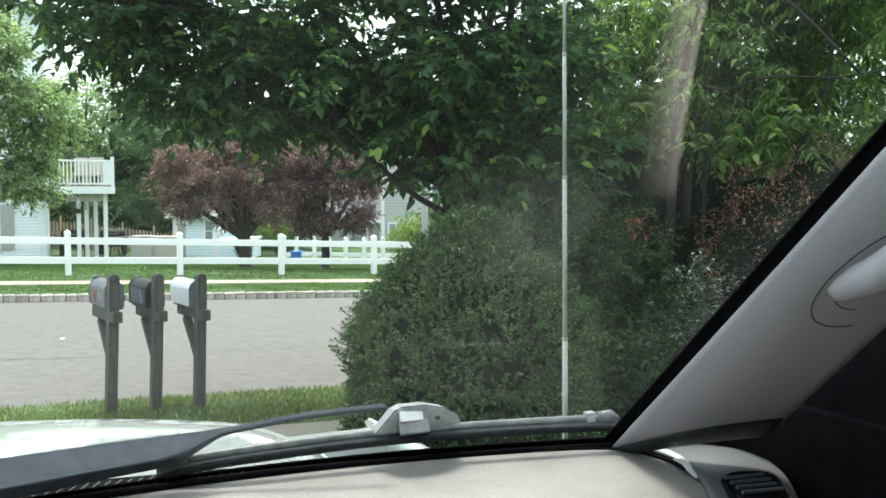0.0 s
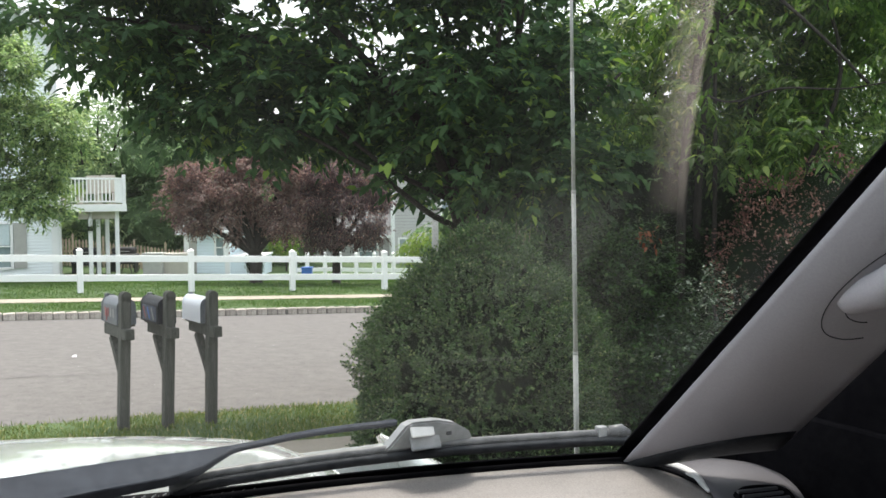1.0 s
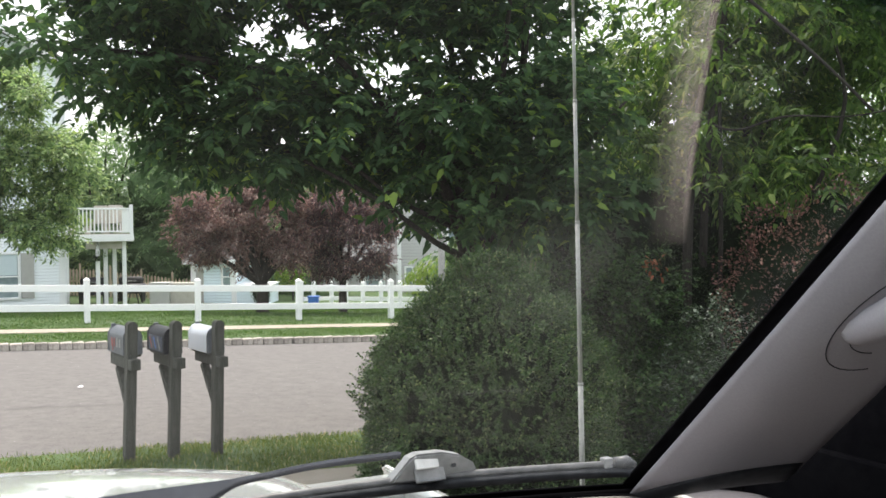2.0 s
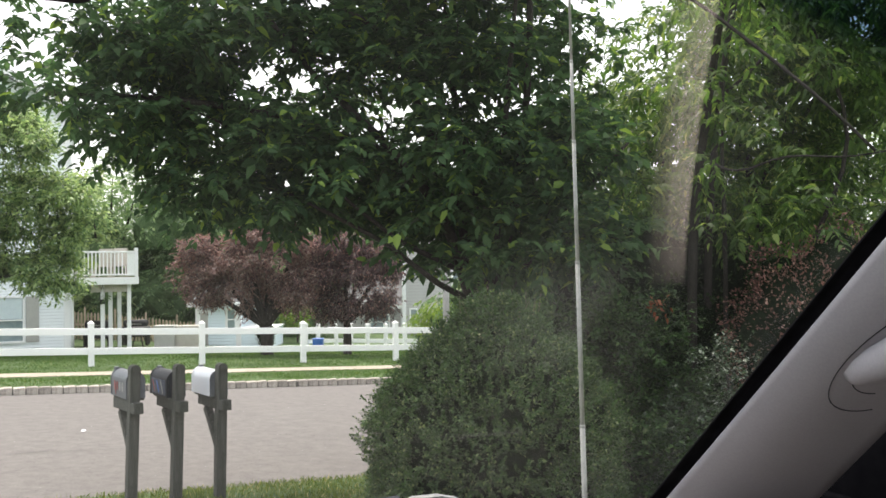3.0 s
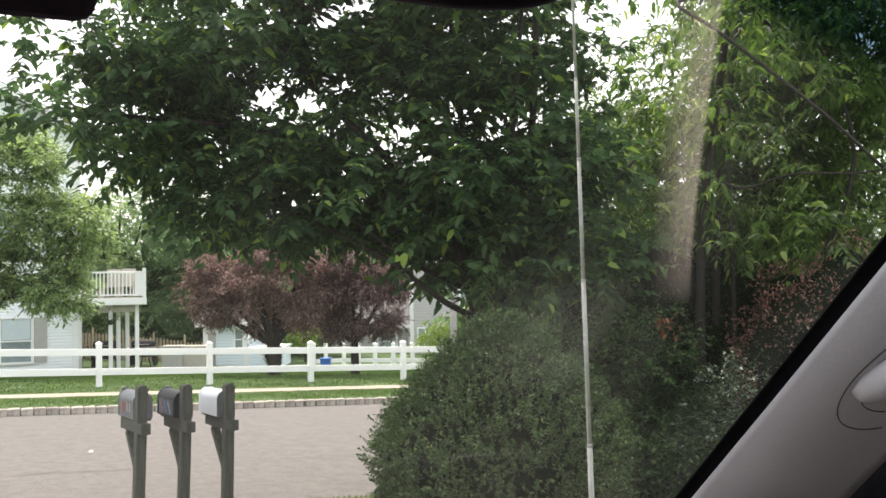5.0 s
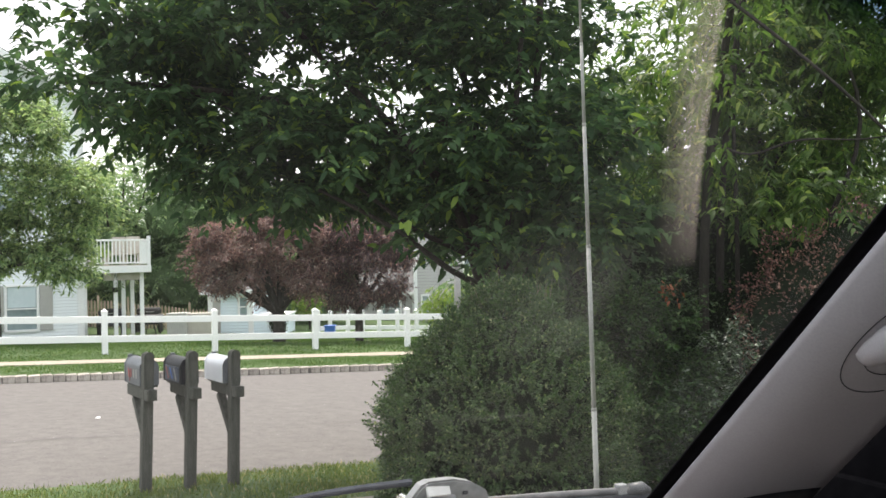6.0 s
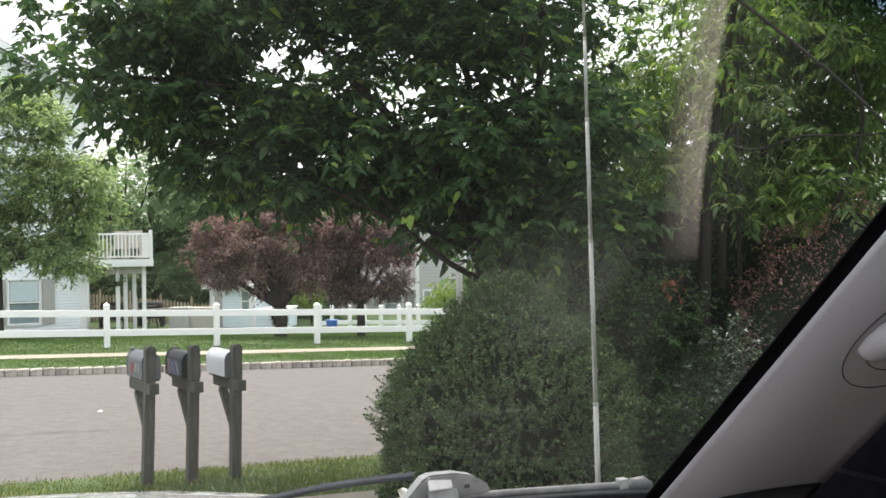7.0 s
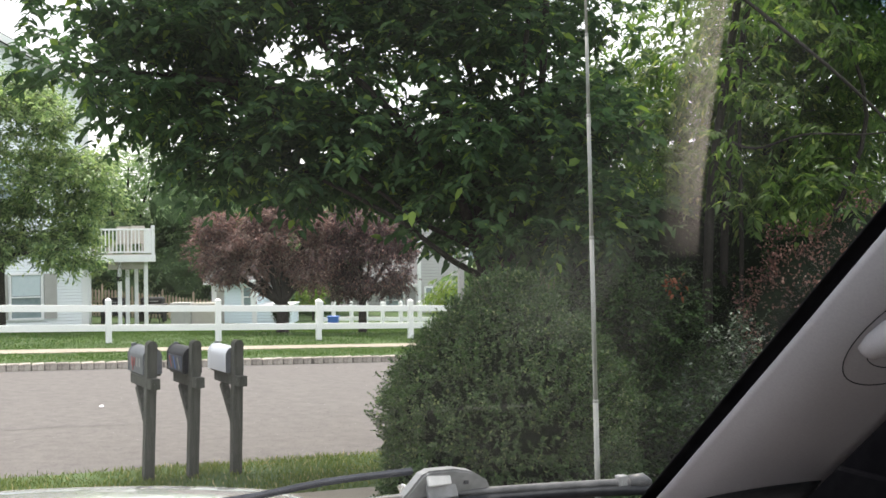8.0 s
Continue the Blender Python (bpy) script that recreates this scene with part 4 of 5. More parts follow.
limbs = [([(0.52, 9.5, 1.75), (0.36, 9.45, 1.93), (0.09, 9.4, 2.09), (-0.13, 9.35, 2.26), (-0.47, 9.3, 2.51), (-1.3, 9.2, 2.95)], 0.034, 0.016),
         ([(0.46, 9.45, 2.12), (0.09, 9.4, 2.31), (-0.24, 9.35, 2.47), (-0.6, 9.3, 2.75), (-1.3, 9.3, 3.3), (-2.6, 9.2, 3.9)], 0.026, 0.010),
         ([(0.45, 9.5, 1.8), (0.15, 9.4, 2.7), (-0.35, 9.4, 3.35), (-1.0, 9.4, 4.0), (-1.7, 9.5, 4.9)], 0.038, 0.012),
         ([(0.5, 9.5, 1.9), (0.25, 9.5, 3.0), (-0.05, 9.5, 3.7), (-0.4, 9.6, 4.6), (-0.7, 9.6, 5.8)], 0.038, 0.012),
         ([(0.55, 9.5, 1.9), (0.45, 9.5, 3.0), (0.25, 9.6, 4.0), (0.15, 9.6, 5.6)], 0.034, 0.012),
         ([(0.58, 9.5, 1.7), (0.85, 9.6, 2.9), (0.98, 9.6, 4.2), (1.0, 9.6, 5.8)], 0.036, 0.014),
         ([(0.55, 9.5, 1.8), (0.65, 9.3, 2.6), (0.72, 9.2, 3.6), (0.85, 9.0, 5.0)], 0.03, 0.01),
         ([(0.6, 9.5, 1.7), (1.2, 9.5, 2.6), (1.9, 9.4, 3.4)], 0.022, 0.008),
         ([(-0.35, 9.4, 3.35), (-1.2, 9.2, 3.6), (-2.2, 9.1, 3.75), (-3.3, 9.0, 3.8)], 0.03, 0.008),
         ([(-0.05, 9.5, 3.7), (-0.2, 9.4, 4.2), (-0.6, 9.2, 4.5), (-1.4, 9.1, 4.9)], 0.025, 0.008)]
limbs = [([(x, y - 0.55 * min(1.0, i / 2), z) for i, (x, y, z) in enumerate(p)], a * (1.1 if k < 2 else 1.6), b * (1.0 if k < 2 else 1.5)) for k, (p, a, b) in enumerate(limbs)]
plant("street_tree", "tall leafy tree with drooping dark green leaves over the street", "tree", BASE,
      [([(0.5, 9.5, BASE[2] - 0.2), (0.5, 9.5, 0.9), (0.52, 9.5, 1.9)], 0.10, 0.055)], limbs, me, LEAF_MAIN, BARK, twig_mesh(ta, tb, 0.004))

# ---- trees to the other side, on this bank ----
B2 = (2.5, 9.4, gz(2.5, 9.4))
blobs = tiers(3.2, 10.3, ((2.7, -1.0, 1.6, 6), (3.1, -1.3, 1.8, 8), (3.6, -1.2, 2.0, 8), (4.1, -0.9, 2.0, 8), (4.6, -0.5, 2.0, 8), (5.1, -0.1, 1.9, 7), (5.6, 0.2, 1.6, 5)), 0.6, 0.2, 0.5)
blobs += tiers(3.4, 8.8, ((2.75, -0.9, 1.2, 4), (3.2, -1.0, 1.3, 5), (3.7, -1.1, 1.4, 6), (4.2, -1.0, 1.4, 6), (4.7, -0.9, 1.3, 6), (5.2, -0.7, 1.2, 5)), 0.25, 0.16, 0.35)
me, ta, tb = twig_leaves("leaves", blobs, 1900, 12, 0.36, 0.105, 0.36, 0.18, 1.6, 0.3, 0.3, True, 0.8, 0.6)
plant("bank_tree", "slender tree with several straight trunks and hanging leaves", "tree", B2,
      [([(2.52, 9.3, B2[2] - 0.2), (2.56, 9.3, 2.4), (2.74, 9.3, 3.8), (2.97, 9.3, 5.2), (3.06, 9.3, 6)], 0.05, 0.03),
       ([(2.72, 9.5, B2[2] - 0.2), (2.77, 9.5, 2.4), (2.92, 9.5, 3.9), (3.16, 9.5, 5.3), (3.3, 9.5, 6)], 0.042, 0.025),
       ([(2.80, 9.2, B2[2] - 0.2), (2.84, 9.2, 2.2), (2.86, 9.2, 4.0), (3.2, 9.2, 6)], 0.024, 0.012)],
      [([(2.66, 9.3, 3.25), (2.78, 8.6, 3.06), (3.1, 8.25, 3.14), (3.6, 8.1, 3.12), (4.1, 8.0, 3.2)], 0.014, 0.006), ([(2.9, 9.3, 5.0), (2.2, 8.5, 4.72), (2.42, 8.1, 4.36), (2.98, 8.0, 3.86), (3.36, 8.0, 3.53), (3.75, 8.0, 3.15)], 0.018, 0.014), ([(2.6, 9.5, 3.6), (3.4, 9.3, 4.4), (2.9, 8.9, 4.9)], 0.02, 0.006),
       ([(3.6, 9.2, 2.2), (4.0, 9.1, 3.4), (3.6, 9.0, 4.6)], 0.03, 0.01)], me, LEAF_BRIGHT, BARK, twig_mesh(ta, tb, 0.004))

blobs = [(1.5, 11.5, 2.5, 0.9, 0.8, 0.6), (1.7, 12.0, 3.3, 1.1, 1.2, 0.8), (2.2, 12.2, 4.1, 0.9, 1.0, 0.6), (3.1, 12.0, 4.6, 1.1, 1.3, 0.9), (3.8, 11.5, 3.4, 1.5, 1.3, 1.2), (5.2, 11.5, 4.8, 1.6, 1.5, 1.5), (5.6, 11, 2.8, 1.4, 1.3, 1.0), (4.2, 12, 6.2, 1.6, 1.5, 0.9)]
me, ta, tb = twig_leaves("leaves", blobs, 3000, 10, 0.4, 0.11, 0.4, 0.25, 1.5, 0.3, 0.3)
B3 = (3.6, 10.2, gz(3.6, 10.2))
plant("roadside_tree", "sunlit green tree by the roadside", "tree", B3, [([(3.6, 10.2, B3[2] - 0.2), (3.7, 10.6, 2.4), (3.6, 11.5, 4.4)], 0.12, 0.05)],
      [([(3.7, 10.6, 2.4), (2.6, 11.4, 3.6), (1.8, 11.9, 4.2)], 0.05, 0.015), ([(3.65, 10.9, 3.0), (4.6, 11.2, 4.2), (5.4, 11.4, 5.0)], 0.05, 0.015)], me, LEAF_BRIGHT, BARK, twig_mesh(ta, tb, 0.004))

# ---- shrubs on this bank ----


def cone_bush(name, label, x, y, top, shoulder, rx, ry, twigs, per, leaf_len, mat):
    """A clipped bush: upright sides to the shoulder, then a blunt cone; its skin is made of leafy upright shoots."""
    z0 = gz(x, y)

    def skin(d):
        """Place and outward direction on the bush for a unit direction."""
        if d.z > 0:
            h = d.z
            k = (1 - 0.42 * h - 0.46 * h * h) / max(0.05, math.sqrt(1 - h * h))
            z = shoulder + h * (top - shoulder)
        else:
            k = 1 / max(0.25, math.sqrt(1 - d.z * d.z))
            z = shoulder + d.z * (shoulder - z0)
        k *= 1 + 0.10 * noise.noise(d * 2.6 + Vector((x, y, 0))) + 0.05 * noise.noise(d * 7)
        return Vector((x + d.x * rx * k, y + d.y * ry * k, z + 0.05 * noise.noise(d * 5 + Vector((0, 3, 0)))))

    # solid core just under the skin, coloured near-black as the bush's inner shade
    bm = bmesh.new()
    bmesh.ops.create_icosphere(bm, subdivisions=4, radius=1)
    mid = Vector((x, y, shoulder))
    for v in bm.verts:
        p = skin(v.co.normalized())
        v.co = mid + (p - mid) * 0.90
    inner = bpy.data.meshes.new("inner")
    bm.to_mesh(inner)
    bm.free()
    q = unit(RNG.normal(0, 1, (twigs, 3)))
    g = np.array([noise.noise(Vector(v) * 8) + 0.6 * noise.noise(Vector(v) * 17) for v in q])
    keep = g + RNG.uniform(-0.3, 0.3, twigs) > -0.32
    q, g = q[keep], g[keep]
    base = np.array([skin(Vector(v)) for v in q])
    twigs = len(base)
    depth = (0.93 + 0.05 * g + 0.03 * RNG.normal(0, 1, twigs)).reshape(-1, 1)
    base = np.array(mid) + (base - np.array(mid)) * depth
    d = unit(q * np.array([1, 1, 0.6]) * 0.65 + np.array([0, 0, 0.55]) + RNG.normal(0, 0.28, (twigs, 3)))
    ln = RNG.uniform(0.05, 0.13, (twigs, 1))
    t = np.tile(np.linspace(0.1, 1.0, per), twigs).reshape(-1, 1)
    rep = lambda a: np.repeat(a, per, axis=0)
    c = rep(base) + rep(d) * rep(ln) * t
    ld = rep(d) * 0.6 + unit(RNG.normal(0, 1, c.shape)) * 0.75
    leaf = leaf_mesh("leaves", c, ld, leaf_len * RNG.uniform(0.7, 1.3, len(c)), 0.55, 0.1, False)
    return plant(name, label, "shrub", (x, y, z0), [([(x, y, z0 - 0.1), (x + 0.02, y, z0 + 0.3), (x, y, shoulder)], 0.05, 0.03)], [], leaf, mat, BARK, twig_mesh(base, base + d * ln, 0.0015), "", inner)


def shrub(name, label, x, y, top, rx, ry, count, leaf_len, mat, amount=0.12, power=2.2, category="shrub", width=0.55, lift=0.0, clump=0.07):
    z0 = gz(x, y)
    zc = (z0 + top) / 2 + lift
    rz = top - zc
    # filling lump whose near-black colour paints the shade between the leaves
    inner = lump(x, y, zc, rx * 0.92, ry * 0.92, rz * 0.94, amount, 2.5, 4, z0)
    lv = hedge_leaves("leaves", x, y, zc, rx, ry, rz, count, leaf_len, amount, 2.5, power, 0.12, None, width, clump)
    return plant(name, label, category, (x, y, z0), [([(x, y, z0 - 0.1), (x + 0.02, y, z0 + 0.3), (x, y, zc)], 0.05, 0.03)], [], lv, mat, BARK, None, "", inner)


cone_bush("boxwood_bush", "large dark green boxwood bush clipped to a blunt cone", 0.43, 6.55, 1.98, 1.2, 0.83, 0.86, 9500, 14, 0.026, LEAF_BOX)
blobs = [(1.45, 7.9, 1.55, 0.38, 0.4, 0.45), (1.75, 7.8, 1.25, 0.42, 0.4, 0.5), (1.5, 8.0, 0.95, 0.6, 0.5, 0.5), (2.0, 7.9, 0.95, 0.4, 0.4, 0.4), (1.85, 8.0, 1.75, 0.28, 0.3, 0.3), (1.2, 8.1, 1.9, 0.25, 0.3, 0.22), (1.45, 7.1, 0.75, 0.33, 0.28, 0.4), (1.8, 7.15, 0.75, 0.35, 0.3, 0.4)]
me, ta, tb = twig_leaves("leaves", blobs, 2900, 10, 0.16, 0.046, 0.5, 0.2, 3.0, 0.15, 0.0)
HB = (1.65, 8.0, gz(1.65, 8.0))
plant("holly_bush", "loose upright dark green bush behind the boxwood", "shrub", HB, [([(1.65, 8.0, HB[2] - 0.1), (1.6, 8.0, 1.0), (1.5, 8.0, 1.6)], 0.03, 0.012)],
      [([(1.62, 8.0, 0.8), (1.75, 7.95, 1.3), (1.85, 8.0, 1.8)], 0.02, 0.006), ([(1.6, 8.0, 0.9), (1.4, 8.05, 1.5), (1.2, 8.1, 1.9)], 0.02, 0.006)], me, LEAF_HOLLY, BARK, twig_mesh(ta, tb, 0.003))
blobs = [(2.1, 7.4, 0.85, 0.45, 0.4, 0.45), (2.45, 7.3, 1.0, 0.42, 0.4, 0.42), (2.85, 7.3, 1.05, 0.45, 0.4, 0.4), (2.3, 7.5, 1.4, 0.25, 0.3, 0.2), (2.7, 7.4, 0.6, 0.7, 0.4, 0.4)]
me, ta, tb = twig_leaves("leaves", blobs, 1900, 10, 0.15, 0.036, 0.5, 0.15, 3.5, 0.1, 0.05)
rust = RNG.normal(0, 1, (26, 3)) * np.array([0.045, 0.03, 0.03]) + np.array([1.83, 7.68, 1.89])
rl = leaf_mesh("dry_leaves", rust, RNG.normal(0, 1, (26, 3)) - np.array([0, 0, 0.4]), np.full(26, 0.05), 0.5, 0.2)
rl.transform(Matrix.Translation(-Vector(HB)))
part("dry_leaves", rl, LEAF_RUST, bpy.data.objects["holly_bush"], "rust-orange withered leaves")
GB = (2.45, 7.4, gz(2.45, 7.4))
plant("glossy_bush", "loose bush with pale glinting leaves", "shrub", GB, [([(2.45, 7.4, GB[2] - 0.1), (2.4, 7.4, 0.7), (2.3, 7.5, 1.4)], 0.025, 0.008)],
      [([(2.43, 7.4, 0.65), (2.6, 7.35, 0.9), (2.85, 7.3, 1.3)], 0.015, 0.005)], me, LEAF_DULL, BARK, twig_mesh(ta, tb, 0.0025))
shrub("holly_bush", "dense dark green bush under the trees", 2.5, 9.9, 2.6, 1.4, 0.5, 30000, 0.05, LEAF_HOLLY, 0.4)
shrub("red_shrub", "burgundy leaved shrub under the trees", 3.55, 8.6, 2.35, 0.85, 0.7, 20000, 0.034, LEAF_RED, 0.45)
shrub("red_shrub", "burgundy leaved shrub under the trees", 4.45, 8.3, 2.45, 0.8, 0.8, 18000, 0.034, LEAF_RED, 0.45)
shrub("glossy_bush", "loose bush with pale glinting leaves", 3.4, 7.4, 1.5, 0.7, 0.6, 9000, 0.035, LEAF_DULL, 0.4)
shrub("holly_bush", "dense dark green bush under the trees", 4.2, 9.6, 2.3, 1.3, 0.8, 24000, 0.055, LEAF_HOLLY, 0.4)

shrub("dark_shrub", "dark green shrub with pale flowers by the shed", -6.4, 38.2, 0.25, 0.33, 0.25, 1500, 0.07, LEAF_DULL, 0.4)

# dry shoots that stand up out of the clipped bush
bx = np.column_stack([RNG.uniform(0.28, 0.85, 26), RNG.uniform(6.3, 6.8, 26), np.full(26, 1.85)])
sh = twig_mesh(bx, bx + np.column_stack([RNG.normal(0, 0.06, 26), RNG.normal(0, 0.06, 26), RNG.uniform(0.12, 0.3, 26)]), 0.003)
sh.transform(Matrix.Translation((-0.5, -6.55, -gz(0.5, 6.55))))
bush = bpy.data.objects["boxwood_bush"]
part("dry_shoots", sh, TAN_BARK, bush, "pale dry shoots on top of the bush")

# ---- trees across the street ----


def broad_tree(name, label, x, y, height, blobs, twigs, leaf_len, mat, trunk_r=0.15, per=9, gap=0.2, size=0.6, fork=1.6, width=0.45, bark=BARK, hang=0.3, group="", lean=0.0, core=None, twig=0.006, twig_mat=None):
    z0 = gz(x, y)
    me, ta, tb = twig_leaves("leaves", blobs, twigs, per, leaf_len * 3.2, leaf_len, width, gap, size, 0.2, hang, False)
    top = (x + lean, y, z0 + fork)
    limbs = [([top, ((top[0] + b[0]) / 2, (top[1] + b[1]) / 2, (top[2] + b[2]) / 2 - 0.05), (b[0], b[1], b[2])], trunk_r * 0.5, trunk_r * 0.12) for b in [b for b in blobs if b[2] > top[2] + 0.1][:9]]
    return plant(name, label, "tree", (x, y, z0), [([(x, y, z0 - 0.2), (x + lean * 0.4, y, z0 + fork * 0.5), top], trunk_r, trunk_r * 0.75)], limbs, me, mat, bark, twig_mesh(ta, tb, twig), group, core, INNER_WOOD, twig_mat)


broad_tree("plum_tree", "purple-leaved plum tree with pale bare twigs on the lawn", -4.5, 27.0, 4,
           [(-5.4, 27, 3.05, 0.8, 1.0, 0.4), (-4.4, 27, 3.35, 0.9, 1.0, 0.4), (-6.3, 27, 2.85, 0.6, 0.8, 0.4), (-3.7, 27, 2.95, 0.7, 1.0, 0.4), (-6.7, 27, 2.2, 0.45, 0.7, 0.5), (-5.8, 26.8, 2.2, 0.6, 0.9, 0.4), (-4.9, 26.7, 2.5, 0.7, 1.0, 0.45), (-4.1, 26.8, 2.4, 0.6, 1.0, 0.4),
            (-3.4, 27, 2.2, 0.55, 1.0, 0.6), (-5.2, 26.7, 1.75, 0.6, 0.9, 0.3), (-3.6, 26.6, 1.5, 0.5, 0.8, 0.4), (-6.1, 26.8, 1.55, 0.5, 0.7, 0.25), (-4.5, 27.3, 1.75, 0.7, 0.6, 0.4), (-4.9, 27.2, 1.3, 0.4, 0.5, 0.3), (-3.2, 27.1, 1.75, 0.5, 0.6, 0.4), (-3.1, 27.2, 2.6, 0.5, 0.8, 0.5), (-4.0, 26.9, 1.9, 0.5, 0.7, 0.35)],
           7200, 0.075, LEAF_PLUM, 0.2, gap=0.08, size=1.5, fork=0.8, bark=BARK, twig=0.014, twig_mat=PLUM_BARK)
broad_tree("plum_tree", "dark purple-leaved plum tree with low hanging branches", -2.3, 27.4, 4,
           [(-2.9, 27.4, 2.2, 0.75, 1.1, 0.8), (-2.0, 27.3, 2.2, 0.9, 1.1, 0.9), (-1.4, 27.3, 1.6, 0.6, 0.9, 0.7), (-2.4, 27.4, 3.0, 0.9, 1.0, 0.5), (-1.3, 27.3, 2.4, 0.6, 0.8, 0.6), (-2.2, 27.2, 1.3, 0.75, 0.9, 0.4), (-2.9, 27.2, 1.25, 0.35, 0.6, 0.45)],
           3600, 0.08, LEAF_PLUM_DARK, 0.14, gap=0.12, size=1.4, fork=0.9, bark=BARK, twig=0.012, twig_mat=PLUM_BARK)
broad_tree("yard_tree", "light green tree before the pale house", -12.4, 27.0, 8, tiers(-12.4, 27.0, ((2.15, -1.2, 2.2, 5), (2.5, -1.6, 2.5, 5), (2.85, -1.8, 2.6, 6), (3.4, -2.0, 2.9, 7), (3.95, -2.0, 3.0, 7), (4.5, -2.0, 3.1, 7), (5.05, -2.0, 3.1, 7),
           (5.6, -1.9, 2.7, 7), (6.15, -1.7, 2.2, 6), (6.6, -1.4, 1.7, 4), (6.95, -1.0, 1.2, 3)), 1.2, 0.14, 0.46), 4300, 0.15, LEAF_LEFT, 0.18, gap=0.3, fork=2.2, size=1.0, hang=0.15)
broad_tree("young_tree", "small lime green weeping tree", 0.6, 31.0, 3, [(0.55, 31, 0.95, 0.9, 0.9, 0.55), (0.0, 31, 0.6, 0.6, 0.7, 0.5), (1.2, 31, 1.0, 0.8, 0.8, 0.5), (0.6, 31, 0.4, 0.9, 0.7, 0.5)], 650, 0.1, LEAF_LIME, 0.06, gap=0.3, fork=0.9, hang=0.8)
broad_tree("young_tree", "small bright green shrub beyond the lawn", -5.6, 41.5, 3, [(-5.7, 41.5, 0.5, 0.7, 0.6, 0.6)], 220, 0.1, LEAF_LIME, 0.05, gap=0.3, fork=0.6)


def wood_tree(x, y, h, r, seed_shift, mat=None):
    z0 = gz(x, y)
    b = [(x + RNG.uniform(-0.5, 0.5) * r, y + RNG.uniform(-0.4, 0.4) * r, z0 + h * f, r * w, r * w, h * 0.17) for f, w in ((0.08, 0.7), (0.2, 0.85), (0.38, 1.0), (0.56, 0.95), (0.74, 0.75), (0.88, 0.45))]
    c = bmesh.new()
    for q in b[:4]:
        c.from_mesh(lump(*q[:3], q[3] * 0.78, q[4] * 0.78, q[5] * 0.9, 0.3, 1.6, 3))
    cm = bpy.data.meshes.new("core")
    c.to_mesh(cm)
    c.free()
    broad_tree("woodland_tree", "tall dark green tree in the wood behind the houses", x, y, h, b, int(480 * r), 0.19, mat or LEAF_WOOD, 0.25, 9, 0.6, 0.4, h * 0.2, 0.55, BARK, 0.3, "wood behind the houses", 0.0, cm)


for x, y, h, r in ((-15.2, 46, 8.4, 2.4), (-11.9, 45, 8.5, 2.6), (-9.0, 45, 8.3, 2.5), (-6.3, 47, 6.6, 2.4), (-17.5, 52, 7.5, 3.4), (-11.0, 53, 7.4, 3.2), (-3.6, 58, 7.0, 2.8), (-7.5, 56, 7.6, 3.2), (-24, 58, 9, 4.5), (-33, 56, 10, 5),
                   (-1, 66, 8, 4.0), (7, 66, 8.5, 4.5), (15, 60, 9, 4.5), (23, 56, 9, 4.5), (31, 50, 9, 4.5)):
    wood_tree(x, y, h, r, 0)
wood_tree(-14.4, 43.0, 5.9, 1.2, 1, LEAF_LEFT)
for x, y, h, r in ((5.5, 24.5, 6.0, 2.2), (9.5, 27, 7.0, 2.6), (13.5, 26, 7.5, 2.8), (2.6, 28, 5.0, 1.7), (18, 30, 8, 3.2)):
    wood_tree(x, y, h, r, 2)


# ---- grass ----


def grass(name, label, s0, s1, n0, n1, count, h, w, mat=GRASS):
    s, n = RNG.uniform(s0, s1, count), RNG.uniform(n0, n1, count)
    keep = np.array([noise.noise(Vector((a * 0.9, b * 1.4, 3))) + RNG.uniform(-0.5, 0.5) > -0.35 for a, b in zip(s, n)])
    s, n = s[keep], n[keep]
    c = np.array([sn(a, b, ground_z(a, b) - 0.01) for a, b in zip(s, n)])
    d = RNG.normal(0, 0.35, c.shape) + np.array([0, 0, 1.0])
    me = leaf_mesh(name, c, d, h * RNG.uniform(0.5, 1.4, len(c)), w, 0.12, False)
    ob = new(name, me)
    me.materials.append(mat)
    tagged(ob, label, "grass", kind="stuff")


grass("grass", "unmown sunlit grass along the street edge", -2.5, 6.0, 7.97, 9.62, 42000, 0.062, 0.10)
grass("grass", "clipped grass strip beside the sidewalk", -4, 14, 18.7, 20.45, 44000, 0.045, 0.22, LAWN_BLADE)
grass("grass", "clipped lawn along the fence", -4, 18, 21.25, 30, 130000, 0.05, 0.22, LAWN_BLADE)

# ---- the parked car: cabin, bonnet, wipers, aerial ----
CAR_Z = 0.75
car = thing("car", (0, 0, CAR_Z), "parked silver-white car, its grey cabin seen from inside", "car", "", 24.7)
UP = EYE_Z - CAR_Z                         # eye height over the wheels' ground
MID = 0.3                                  # the car's middle plane, to the right of the eye


def cp(r, f, z):
    return Vector((r, f, z + UP))


def screen(u, a, off=0.0):
    """Windscreen: u across, -1..1; a upwards, 0 at the cowl, 1.5 at the roof; off outwards."""
    w = 0.76 - 0.122 * a
    return cp(MID + u * w, 1.406 - 0.646 * a + 0.12 * (1 - u * u) + off * 0.62, -0.452 + 0.51 * a + off * 0.78)


ws = part("windscreen", sheet(lambda u, v: screen(-1.01 + 2.02 * u, -0.06 + 1.6 * v), 24, 16), GLASS, car, "clear windscreen with a thin film of dust")
ws.visible_shadow = False
bd = sheet(lambda u, v: screen(-0.99 + 1.98 * u, (1.385 - 0.36 * max(0, abs(1.98 * u - 0.99) - 0.3)) * (1 - v) + 1.54 * v, -0.004), 30, 4)
lay = bd.uv_layers.new(name="UVMap")
for lp in bd.loops:
    lay.data[lp.index].uv = ((lp.vertex_index % 31) / 30, (lp.vertex_index // 31) / 4)
